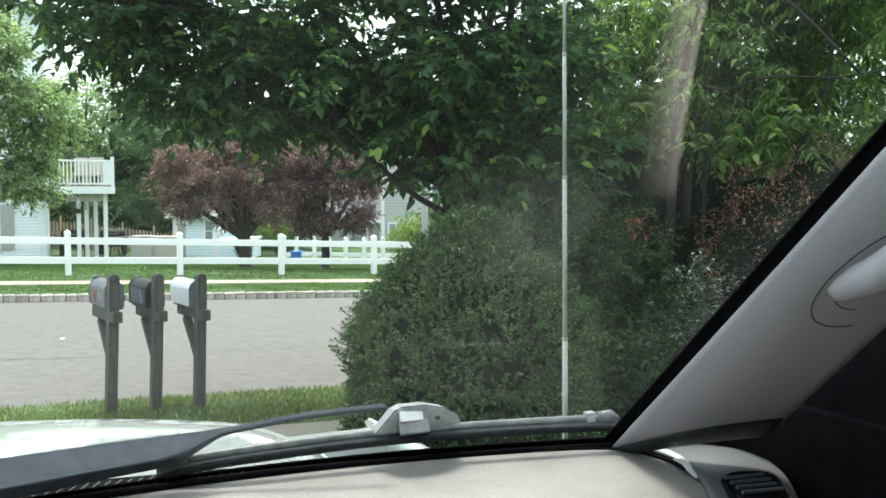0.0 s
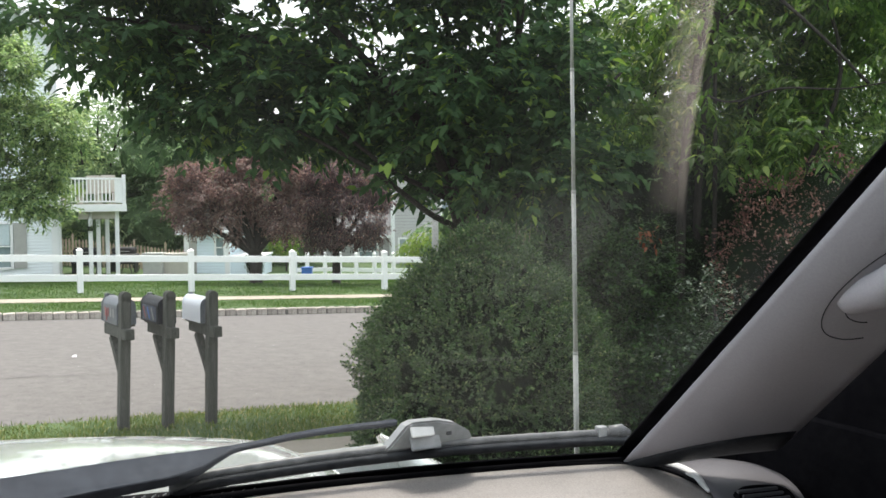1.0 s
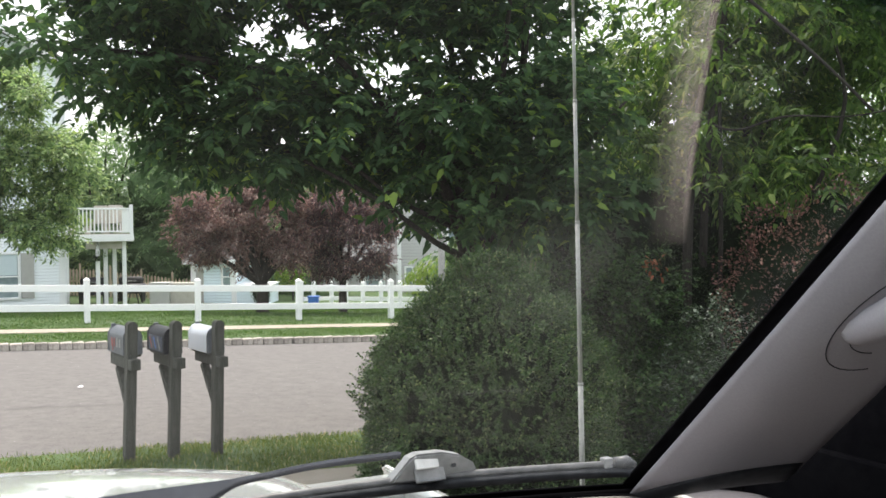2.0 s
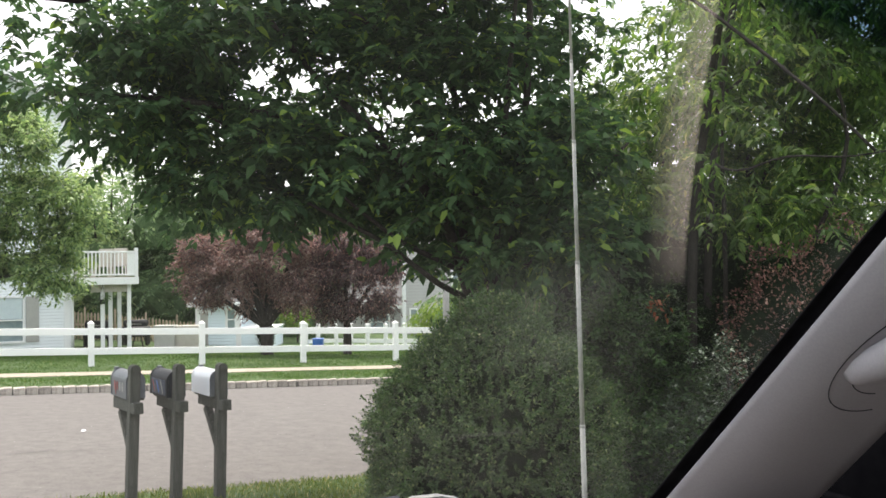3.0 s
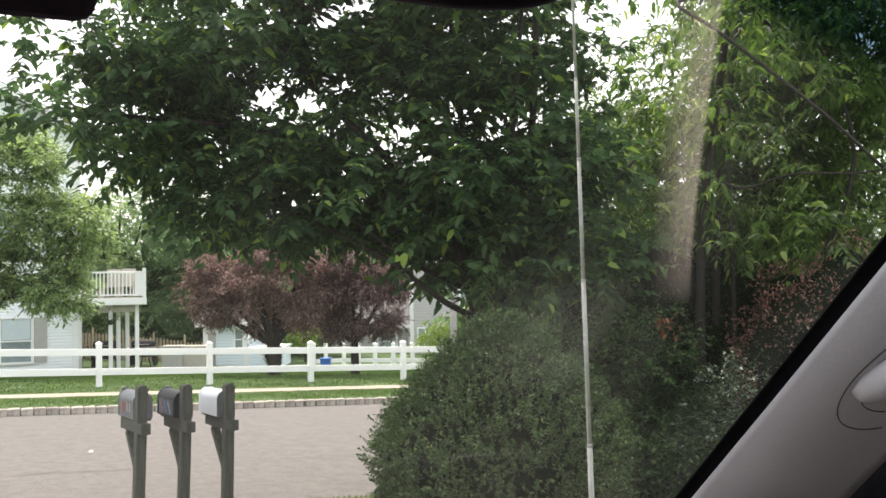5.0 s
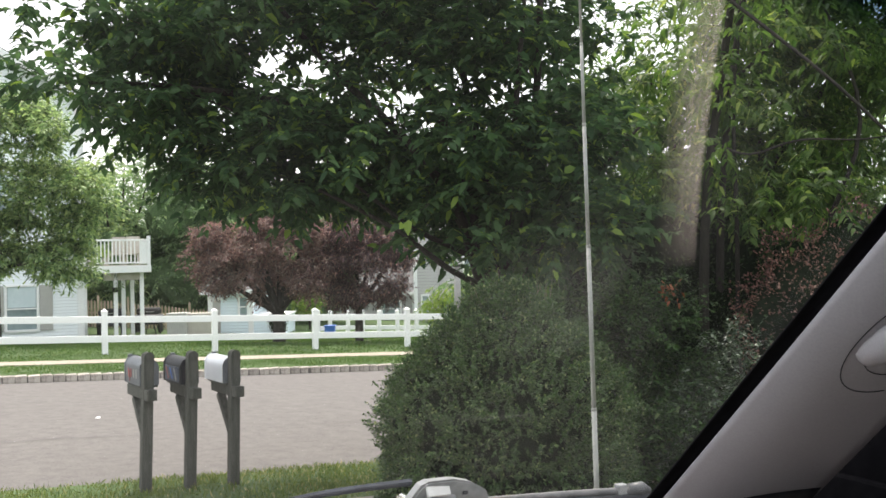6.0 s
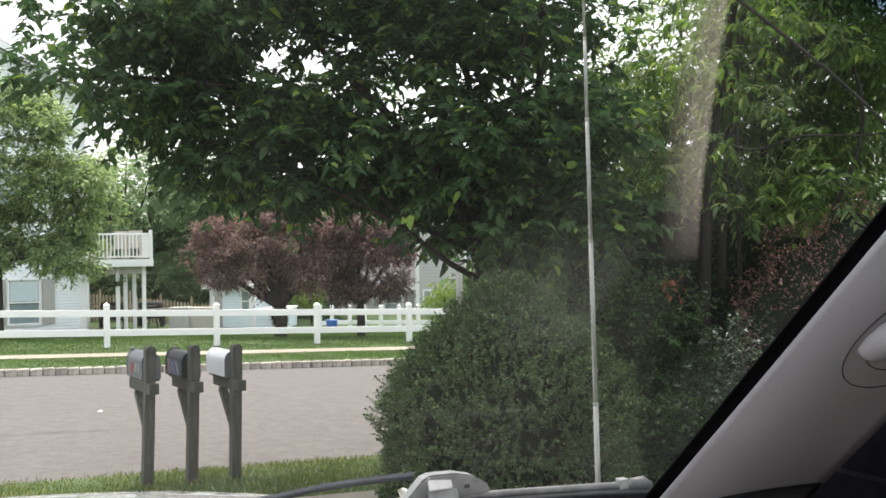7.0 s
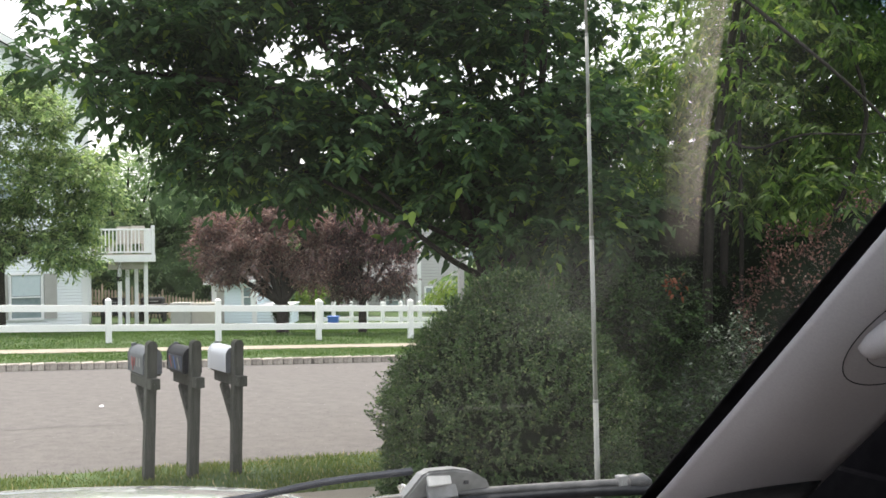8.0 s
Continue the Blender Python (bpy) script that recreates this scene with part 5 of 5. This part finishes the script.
band = part("shade_band", bd, SHADE, ws, "dark blue-green tinted shade band")
band.visible_shadow = False
for sg in (1, -1):
    part("glass_edge", sheet(lambda u, v: screen(sg * (0.951 + 0.069 * u), -0.06 + 1.6 * v, -0.002), 2, 14, 0.004), BLACK_TRIM, ws, "black printed glass edge")
part("glass_edge", sheet(lambda u, v: screen(-1 + 2 * u, -0.075 + 0.085 * v, -0.003), 30, 2, 0.004), BLACK_TRIM, ws, "black printed glass edge")


# pale slanting streak on the glass, strongest towards its right side
sm = sheet(lambda u, v: screen(0.378 + 0.51 * (0.436 - 0.62 * v) + 0.082 * u, 0.87 + 0.62 * v, -0.006), 8, 14)
lay = sm.uv_layers.new(name="UVMap")
for lp in sm.loops:
    lay.data[lp.index].uv = ((lp.vertex_index % 9) / 8, (lp.vertex_index // 9) / 14)
glass_streak = part("pale_streak", sm, STREAK, ws, "pale soft streak on the glass")
glass_streak.visible_shadow = False


def film(u0, u1, a0, a1, share, label):
    """A soft patch on the glass, dust or painted reflection, between two places across and upwards."""
    me = sheet(lambda u, v: screen(u0 + (u1 - u0) * u, a0 + (a1 - a0) * v, -0.007), 10, 10)
    lay = me.uv_layers.new(name="UVMap")
    for lp in me.loops:
        lay.data[lp.index].uv = ((lp.vertex_index % 11) / 10, (lp.vertex_index // 11) / 10)
    ob = part("dust_reflection_patch", me, soft_film("dust_reflection_film", share, (0.22, 0.225, 0.22)), ws, label)
    ob.visible_shadow = False


film(0.20, 0.57, 0.64, 0.93, 0.032, "pale haze of dust on the glass")
# the dash edge's reflection in the glass, painted as a pale film
film(0.23, 0.56, 0.458, 0.468, 0.10, "thin pale line painted for the dash edge's reflection")


def rim_f(r):
    """How far ahead the dashboard's far edge lies."""
    return 1.525 - 0.118 * (max(0.0, abs(r - MID)) / 0.76) ** 2 - (0.06 * max(0.0, (r - 1.0) / 0.11) ** 2 if r > 1.0 else 0)


def dash_top(u, v):
    r = -0.62 + 1.69 * u
    f1 = rim_f(r)
    drop = 0.004 * max(0.0, (r - 1.0) / 0.07) ** 2
    prof = [(0.0, -0.478), (0.004, -0.467), (0.02, -0.464), (0.05, -0.466), (0.14, -0.470), (0.26, -0.476), (0.40, -0.486), (0.5, -0.51), (0.55, -0.56), (0.57, -0.66), (0.56, -0.85)]
    k = v * (len(prof) - 1)
    i = min(int(k), len(prof) - 2)
    d, z = [prof[i][j] + (prof[i + 1][j] - prof[i][j]) * (k - i) for j in (0, 1)]
    return cp(r, f1 - 0.004 - d, z - drop)


dash = part("dashboard", sheet(dash_top, 60, 30, 0.012), DASH, car, "pale grey-brown grained dashboard top")
part("edge_strip", tube([cp(r, rim_f(r) - 0.010, -0.466) for r in np.linspace(-0.6, 1.0, 40)], 0.004, 6), PALE_PLASTIC, dash, "pale far edge of the dashboard")
gap = [(0.90, 1.425), (0.97, 1.405), (1.03, 1.375), (1.065, 1.32), (1.068, 1.25), (1.045, 1.16), (1.01, 1.05)]
part("seam", tube(bent([cp(r, f, -0.462 - 0.012 * i / 6) for i, (r, f) in enumerate(gap)], 5), 0.004, 6), BLACK_TRIM, dash, "dark seam round the dashboard pad")


INNER_EDGE = bent([(1.035, 1.405, -0.468), (1.066, 1.34, -0.467), (1.070, 1.25, -0.470), (1.035, 1.17, -0.474), (0.985, 1.09, -0.480)], 6)
OUTER_EDGE = bent([(1.12, 1.40, -0.468), (1.20, 1.34, -0.468), (1.238, 1.265, -0.470), (1.205, 1.165, -0.474), (1.115, 1.04, -0.480)], 6)


def end_cap(u, v):
    i = int(round(v * (len(INNER_EDGE) - 1)))
    p, q = INNER_EDGE[i], OUTER_EDGE[i]
    if u <= 0.6:
        w = u / 0.6
        r = p.lerp(q, w) + Vector((0, 0, 0.010 * math.sin(math.pi * min(1, 0.25 + 0.75 * w))))
    else:
        w = (u - 0.6) / 0.4
        out = (q - p).normalized()
        r = q + out * (0.012 * math.sin(w * math.pi / 2)) + Vector((0, 0, -0.30 * w * w))
    return cp(*r)


part("dashboard_end", sheet(end_cap, 20, len(INNER_EDGE) - 1, 0.006), DASH_DARK, car, "dark grey rounded dashboard end")
# the trim edge's highlight, built as a pale tube
part("dash_highlight", tube(bent([cp(1.05, 1.385, -0.463), cp(1.076, 1.335, -0.463), cp(1.079, 1.27, -0.466), cp(1.05, 1.20, -0.470)], 5), [0.003 + 0.006 * math.sin(math.pi * i / 15) for i in range(16)], 8), PALE_PLASTIC, dash, "pale strip standing in for a highlight on the trim edge")

loop = [(1.062, 1.150), (1.098, 1.165), (1.138, 1.155), (1.146, 1.130), (1.105, 1.07), (1.055, 1.045), (1.018, 1.075), (1.062, 1.150)]
vent = part("air_vent", tube(bent([cp(r, f, -0.462 - 0.05 * (1.2 - f)) for r, f in loop], 5), 0.006, 6), BLACK_TRIM, car, "black framed air vent")
part("vent_recess", sheet(lambda u, v: cp(1.062 + 0.075 * u - 0.035 * v, 1.156 - 0.012 * u - 0.09 * v, -0.460 - 0.05 * (0.09 * v)), 4, 4, 0.003), BLACK_TRIM, vent)
for k in range(4):
    part("slat", moved(box(-0.036, -0.003, -0.002, 0.036, 0.003, 0.003, 0.001), Matrix.Translation(cp(1.095 - 0.009 * k, 1.140 - 0.022 * k, -0.458)) @ Matrix.Rotation(radians(-10), 4, "Z")), DASH_DARK, vent)

# pillar: from the glass edge to the door side, bulging into the cabin
L0, L1 = cp(1.026, 1.402, -0.470), cp(0.838, 0.366, 0.346)
R0, R1 = cp(1.190, 1.172, -0.393), cp(0.90, 0.31, 0.26)


def pillar(mirror):
    def fn(u, v):
        a, b = L0.lerp(L1, v), R0.lerp(R1, v)
        mid = a.lerp(b, u)
        inward = Vector((-0.62, -0.70, 0.35)).normalized()
        p = mid + inward * (0.054 * math.sin(math.pi * min(1, u * 1.01) ** 1.05))
        if mirror:
            p = Vector((2 * MID - p.x, p.y, p.z))
        return p
    return fn


part("windscreen_pillar", sheet(pillar(False), 14, 24, 0.006), PILLAR, car, "grey plastic windscreen pillar trim")
part("windscreen_pillar", sheet(pillar(True), 14, 24, 0.006), PILLAR, car, "grey plastic windscreen pillar trim")
trim = pillar(False)


def on_trim(u, v, lift=0.0):
    """A point on the pillar trim, lifted into the cabin."""
    e = 0.01
    nrm = (trim(u + e, v) - trim(u - e, v)).cross(trim(u, v + e) - trim(u, v - e)).normalized()
    nrm = nrm if nrm.x < 0 else -nrm
    return trim(u, v) + nrm * lift


bar = bent([on_trim(u, v, h) for u, v, h in ((0.56, 0.385, -0.006), (0.58, 0.42, 0.010), (0.60, 0.46, 0.026), (0.61, 0.53, 0.036), (0.61, 0.64, 0.038), (0.61, 0.76, 0.03))], 5)
grab = part("grab_handle", tube(bar, [0.021 + 0.004 * math.sin(min(1.5, i * 0.12)) for i in range(len(bar))], 14), PILLAR, car, "grey moulded grab handle on the pillar")
for ru, rv, h, a0, a1 in ((0.29, 0.105, 0.0064, 110, 290), (0.20, 0.066, 0.0064, 120, 280)):
    ring = [on_trim(0.70 + ru * math.cos(w), 0.42 + rv * math.sin(w), h) for w in np.linspace(radians(a0), radians(a1), 34)]
    part("handle_seam", tube(ring, 0.0007, 5), RUBBER, grab, "dark seam round the handle base")

# added dark strip: shade where the pillar's foot meets the dashboard
part("pillar_foot", sheet(lambda u, v: on_trim(0.02 + 0.96 * u, -0.03 + (0.038 + 0.035 * u ** 0.8) * v, 0.004 + 0.003 * math.sin(math.pi * v)), 20, 6, 0.003), RUBBER, car, "dark strip painting the shade at the pillar's foot")

# doors, roof, back: the closed cabin
for sg in (1, -1):
    x = MID + sg * 0.975
    door = part("door", joined(box(x - 0.03, -1.0, 0.25, x + 0.03, 1.30, UP - 0.42, 0.01)), PAINT, car, "car door")
    part("door_panel", box(x - sg * 0.028, -1.0, 0.30, x - sg * 0.042, 1.34, UP - 0.36, 0.006), BLACK_TRIM, door, "black door lining")
    sail = mesh_of("sail", [(x - sg * 0.03, 0.62, UP - 0.42), (x - sg * 0.03, 1.42, UP - 0.42), (x - sg * 0.03, 1.30, UP - 0.36), (x - sg * 0.07, 0.62, UP + 0.02),
                            (x, 0.62, UP - 0.42), (x, 1.42, UP - 0.42), (x, 1.30, UP - 0.36), (x - sg * 0.04, 0.62, UP + 0.02)],
                   [(0, 1, 2, 3), (7, 6, 5, 4), (0, 4, 5, 1), (1, 5, 6, 2), (2, 6, 7, 3), (3, 7, 4, 0)])
    part("mirror_corner", sail, BLACK_TRIM, door, "black corner cover")
    # out of view: tinted pane added to cut side light on the pillar trim
    pane = part("side_window", sheet(lambda u, v: Vector((x - sg * (0.005 + 0.085 * v), 0.60 - 1.05 * u - 0.12 * v, UP - 0.41 + 0.74 * v)), 4, 4, 0.004), TINTED, door, "unseen tinted side pane that dims the pillar")
    pane.visible_shadow = False
    part("rear_quarter", box(x - 0.03, -2.4, 0.25, x + 0.03, -1.0, UP + 0.33, 0.02), PAINT, car)
def roof_half(v):
    return 0.60 + 0.28 * smooth(0, 0.4, v)


part("roof", sheet(lambda u, v: cp(MID + roof_half(v) * (2 * u - 1), 0.50 - 2.9 * v, 0.33 + 0.05 * math.sin(math.pi * u)), 8, 16, 0.05), FABRIC, car, "grey cloth headliner")
for sg in (1, -1):
    part("roof_rail", tube([cp(MID + sg * (roof_half(v) + 0.0), 0.50 - 2.9 * v, 0.335) for v in np.linspace(0, 1, 12)], 0.04, 8), FABRIC, car)
    part("door_post", tube([cp(MID + sg * 0.9, -0.45, -0.5), cp(MID + sg * 0.84, -0.5, 0.34)], 0.05, 8), BLACK_TRIM, car)
part("tailgate", box(MID - 0.95, -2.45, 0.25, MID + 0.95, -2.38, UP + 0.35, 0.03), PAINT, car)
part("cabin_floor", box(MID - 0.92, -2.4, 0.25, MID + 0.92, 1.5, 0.3), FABRIC, car)
part("dash_side", box(1.02, 1.15, 0.5, 1.235, 1.46, UP - 0.60), BLACK_TRIM, car)
part("kick_panel", box(1.085, 1.36, UP - 0.60, 1.32, 1.40, UP - 0.375, 0.01), BLACK_TRIM, car)
part("firewall", box(MID - 0.9, 1.5, 0.25, MID + 0.9, 1.54, UP - 0.5), BLACK_TRIM, car)
for sg in (1, -1):
    for f in (2.2, -1.4):
        bm = bmesh.new()
        bmesh.ops.create_cone(bm, segments=32, cap_ends=True, radius1=0.33, radius2=0.33, depth=0.22)
        bmesh.ops.bevel(bm, geom=[e for e in bm.edges if len(e.link_faces) == 2 and any(len(q.verts) > 4 for q in e.link_faces)], offset=0.03, segments=2, affect="EDGES")
        wh = part("wheel", moved(bm, Matrix.Translation((MID + sg * 0.78, f, 0.33)) @ Matrix.Rotation(math.pi / 2, 4, "Y")), RUBBER, car)
        bm = bmesh.new()
        bmesh.ops.create_cone(bm, segments=24, cap_ends=True, radius1=0.2, radius2=0.18, depth=0.24)
        part("rim", moved(bm, Matrix.Translation((MID + sg * 0.78, f, 0.33)) @ Matrix.Rotation(math.pi / 2, 4, "Y")), CHROME, wh)


def bonnet(u, v):
    r = MID - 0.86 + 1.72 * u
    side = (r - MID) / 0.86
    f = 1.60 - 0.10 * side ** 2 + 1.17 * v * (1 - 0.12 * max(0, side) ** 2)
    z = -0.5095 - 0.12 * v ** 6 - 0.0275 * ((r + 0.59) / 0.7) ** 2 - 0.06 * max(0, (r - 0.62) / 0.2) ** 2 - 0.12 * max(0, (-0.42 - r) / 0.14) ** 2
    return cp(r, f, z)


part("bonnet", sheet(bonnet, 40, 24, 0.02), PAINT, car, "glossy silver-white bonnet reflecting the sky")
for sg in (1, -1):
    part("fender", sheet(lambda u, v: cp(MID + sg * (0.84 + 0.10 * math.sin(v * math.pi / 2)), 1.45 + 1.35 * u, -0.70 - 0.40 * v - 0.03 * u), 12, 8, 0.02), PAINT, car)
part("bumper", box(MID - 0.9, 2.68, 0.28, MID + 0.9, 2.80, UP - 0.75, 0.04), PAINT, car)


def cowl_width(r):
    return min(0.12, max(0.018, 0.115 - 0.165 * (r - 0.03)))


def cowl(u, v):
    r = MID - 0.80 + 1.6 * u
    f = 1.50 - 0.12 * ((r - MID) / 0.76) ** 2 + cowl_width(r) * v
    return cp(r, f, -0.455 - 0.006 * v)


cw = part("cowl", sheet(cowl, 40, 4, 0.01), BLACK_TRIM, car, "black ribbed plastic cowl below the windscreen")
for k in range(50):
    r = -0.42 + 0.0165 * k
    f = 1.50 + 0.5 * cowl_width(r) - 0.12 * ((r - MID) / 0.76) ** 2
    part("rib", moved(box(-0.0008, -0.36 * cowl_width(r), -0.002, 0.0008, 0.36 * cowl_width(r), 0.001, 0.0003), Matrix.Translation(cp(r, f - 0.12 * cowl_width(r), -0.4572)) @ Matrix.Rotation(radians(-30), 4, "Z")), WIPER_GREY, cw)


def wiper(points_blade, points_arm, nub):
    blade_path = bent([cp(*p) for p in points_blade], 6)
    root = part("wiper", tube(blade_path, [0.006] + [0.0068] * (len(blade_path) - 2) + [0.007], 8), WIPER_GREY, car, "grey plastic wiper blade at rest on the glass")
    part("rubber_lip", tube([p + Vector((0, -0.005, -0.0125)) for p in blade_path], 0.009, 8), RUBBER, root)
    part("end_cap", tube([blade_path[-4] + Vector((0, 0, 0.002)), blade_path[-2] + Vector((0, 0, 0.004)), blade_path[-1]], [0.011, 0.013, 0.006], 8), WIPER_GREY, root)
    part("end_cap", tube([blade_path[0] - Vector((0, 0, 0.004)), blade_path[1] - Vector((0, 0, 0.005)), blade_path[2] - Vector((0, 0, 0.005)), blade_path[4] - Vector((0, 0, 0.004))], [0.010, 0.0145, 0.014, 0.009], 10), RUBBER, root)
    clip = blade_path[int(len(blade_path) * 0.82)]
    part("clip", moved(box(-0.009, -0.008, -0.006, 0.009, 0.008, 0.013, 0.002), Matrix.Translation(clip)), WIPER_LIGHT, root)
    arm_path = bent([cp(*p) for p in points_arm], 6)
    k = len(arm_path)
    # a flat pressed-steel channel that narrows in a step to the rod
    verts, faces = [], []
    up, down = Vector((0, 0.8, 0.6)), Vector((0, 0.6, -0.8))
    for i, p in enumerate(arm_path):
        f = i / (k - 1)
        wide = 0.0285 - 0.018 * max(0.0, f - 0.19) if f < 0.5 else 0.0048 + 0.016 * (1 - smooth(0.5, 0.62, f))
        deep = 0.014 - 0.010 * max(0.0, f - 0.19) if f < 0.5 else 0.0048 + 0.006 * (1 - smooth(0.5, 0.62, f))
        verts += [p + up * (0.0048 + wide * b) + down * deep * a for a, b in ((0, 0), (0, -2), (2, -2), (2, 0))]
    for i in range(k - 1):
        faces += [(4 * i + j, 4 * i + (j + 1) % 4, 4 * i + 4 + (j + 1) % 4, 4 * i + 4 + j) for j in range(4)]
    faces += [(3, 2, 1, 0), tuple(4 * k - 4 + j for j in range(4))]
    bm = bmesh.new()
    bm.from_mesh(mesh_of("arm", verts, faces))
    bmesh.ops.recalc_face_normals(bm, faces=bm.faces)
    bmesh.ops.bevel(bm, geom=bm.edges[:], offset=0.0015, segments=2, affect="EDGES")
    part("wiper_arm", bm, ARM_PAINT, car, "dark blue-grey painted steel wiper arm")
    return root


wiper([(0.256, 1.531, -0.437), (0.345, 1.505, -0.420), (0.635, 1.475, -0.410), (0.933, 1.412, -0.409), (1.034, 1.390, -0.413)],
      [(-0.25, 1.51, -0.398), (0.033, 1.508, -0.391), (0.188, 1.509, -0.386), (0.345, 1.492, -0.379), (0.47, 1.462, -0.361), (0.60, 1.430, -0.352)], None)
outline = [(0.0, 0.0), (0.012, 0.016), (0.030, 0.046), (0.042, 0.052), (0.085, 0.052), (0.118, 0.044), (0.148, 0.026), (0.158, 0.010), (0.154, 0.0)]
k = len(outline)
nub_me = bmesh.new()
nub_me.from_mesh(mesh_of("n", [cp(0.594 + x, 1.448 + 0.5 * (0.046 - z) - 0.08 * x, -0.414 + z) for x, z in outline] + [cp(0.594 + x, 1.478 + 0.5 * (0.046 - z) - 0.08 * x, -0.414 + z) for x, z in outline],
                        [tuple(range(k)), tuple(range(2 * k - 1, k - 1, -1))] + [(i, i + k, (i + 1) % k + k, (i + 1) % k) for i in range(k)]))
bmesh.ops.recalc_face_normals(nub_me, faces=nub_me.faces)
bmesh.ops.bevel(nub_me, geom=[e for e in nub_me.edges if any(len(f.verts) > 4 for f in e.link_faces)], offset=0.004, segments=2, affect="EDGES")
nub = part("wiper_bracket", nub_me, WIPER_LIGHT, car, "light grey plastic bracket joining wiper arm and blade")
part("label_plate", moved(box(-0.027, -0.003, -0.016, 0.027, 0.003, 0.016, 0.002), Matrix.Translation(cp(0.660, 1.452, -0.396)) @ Matrix.Rotation(radians(-26), 4, "X")), WIPER_LIGHT, nub)
part("label_plate", moved(box(-0.021, -0.003, -0.012, 0.021, 0.003, 0.012, 0.002), Matrix.Translation(cp(0.652, 1.446, -0.376)) @ Matrix.Rotation(radians(-26), 4, "X")), PALE_PLASTIC, nub)
part("rivet", moved(box(-0.004, -0.003, -0.003, 0.004, 0.003, 0.003), Matrix.Translation(cp(0.703, 1.449, -0.388))), RUBBER, nub)

# telescopic aerial on the fender, fully out
stages = [(-0.62, -0.30, 0.0054), (-0.30, 0.02, 0.0046), (0.02, 0.26, 0.0040), (0.26, 0.42, 0.0034), (0.42, 0.80, 0.0028)]


def mast(z):
    return cp(1.06, 1.594 + 0.0225 * (z + 0.49), z)


ae = None
for z0, z1, r in stages:
    me = tube([mast(z0), mast(z1)], r, 8)
    if ae is None:
        ae = part("aerial", me, CHROME, car, "chrome telescopic aerial, fully drawn out")
    else:
        st = part("stage", me, CHROME, ae)
        part("collar", tube([mast(z0 - 0.004), mast(z0 + 0.002)], r * 1.22, 8), CHROME, st)
part("tip", tube([mast(0.79), mast(0.82)], 0.006, 8), CHROME, ae)
part("aerial_base", tube([mast(-0.66), mast(-0.6)], [0.02, 0.012], 10), RUBBER, ae)

# inner mirror, visor
mm = Matrix.Translation(cp(0.253, 0.578, 0.235)) @ Matrix.Rotation(radians(-19), 4, "Z") @ Matrix.Rotation(radians(8), 4, "Y")


def mirror_case(u, v):
    """Rounded case: an oval outline, swelling to the back."""
    w = 2 * math.pi * u
    c, s = math.cos(w), math.sin(w)
    k = (abs(c) ** 2.5 + abs(s) ** 2.5) ** (-1 / 2.5)
    g = math.sin(min(1.0, v * 1.15) * math.pi / 2)
    return mm @ Vector((0.116 * k * c * g, -0.012 + 0.03 * max(0.0, 1 - v) ** 0.6, (0.040 * k * s) * g))


mir = part("rear_view_mirror", sheet(mirror_case, 64, 14, 0.004), VISOR, car, "black rear view mirror")
part("bezel", sheet(lambda u, v: mm @ Vector((0.112 * (2 * u - 1), -0.012, 0.036 * (2 * v - 1) * (1 - abs(2 * u - 1) ** 2.5) ** (1 / 2.5))), 40, 4, 0.003), VISOR, mir)
part("mirror_glass", moved(box(-0.096, -0.0150, -0.002, 0.096, -0.0125, 0.027), mm), MIRROR, mir)
part("stem", tube([cp(0.26, 0.60, 0.23), cp(0.29, 0.62, 0.285)], 0.012, 8), BLACK_TRIM, mir)
vm = Matrix.Translation(cp(-0.17, 0.46, 0.214)) @ Matrix.Rotation(radians(35), 4, "X")
part("sun_visor", moved(box(-0.215, -0.012, -0.085, 0.222, 0.012, 0.085, 0.011, 3), vm), VISOR, car, "dark folded sun visor")

# ---- granite block kerb, last: many small pieces ----
kerb = thing("kerb", sn(0, 18.44, road_z(0)), "rough granite block kerb along the far side of the street", "kerb")
tagged(kerb, kind="structure")


def block_mesh(seed):
    bm = box(-0.0985, -0.07, -0.16, 0.0985, 0.07, 0.125, 0.016, 2)
    for v in bm.verts:
        v.co += Vector((noise.noise(v.co * 14 + Vector((seed, 0, 0))), noise.noise(v.co * 14 + Vector((0, seed, 3))), noise.noise(v.co * 14 + Vector((5, 0, seed))))) * 0.016
    me = bpy.data.meshes.new("granite_block")
    bm.to_mesh(me)
    bm.free()
    me.shade_smooth()
    me.materials.append(GRANITE)
    return me


BLOCKS = [block_mesh(3.7 * i) for i in range(7)]
bed = part("mortar", box(-16, 0.0, -0.2, 34, 0.08, 0.10), MORTAR, kerb)
bed.matrix_basis = Matrix.Rotation(TURN, 4, "Z") @ Matrix.Rotation(math.atan(0.036), 4, "Y")
for i in range(-68, 158):
    s = i * 0.205 + RNG.uniform(-0.006, 0.006)
    ob = new("granite_block", BLOCKS[RNG.integers(7)])
    ob.parent = kerb
    p = sn(s, 18.5 + RNG.uniform(-0.006, 0.006), road_z(s) + RNG.uniform(-0.004, 0.004)) - sn(0, 18.44, road_z(0))
    ob.matrix_basis = Matrix.Translation(p) @ Matrix.Rotation(TURN + RNG.uniform(-0.02, 0.02), 4, "Z") @ Matrix.Diagonal((RNG.uniform(0.93, 1.02), 1, RNG.uniform(0.97, 1.02), 1))
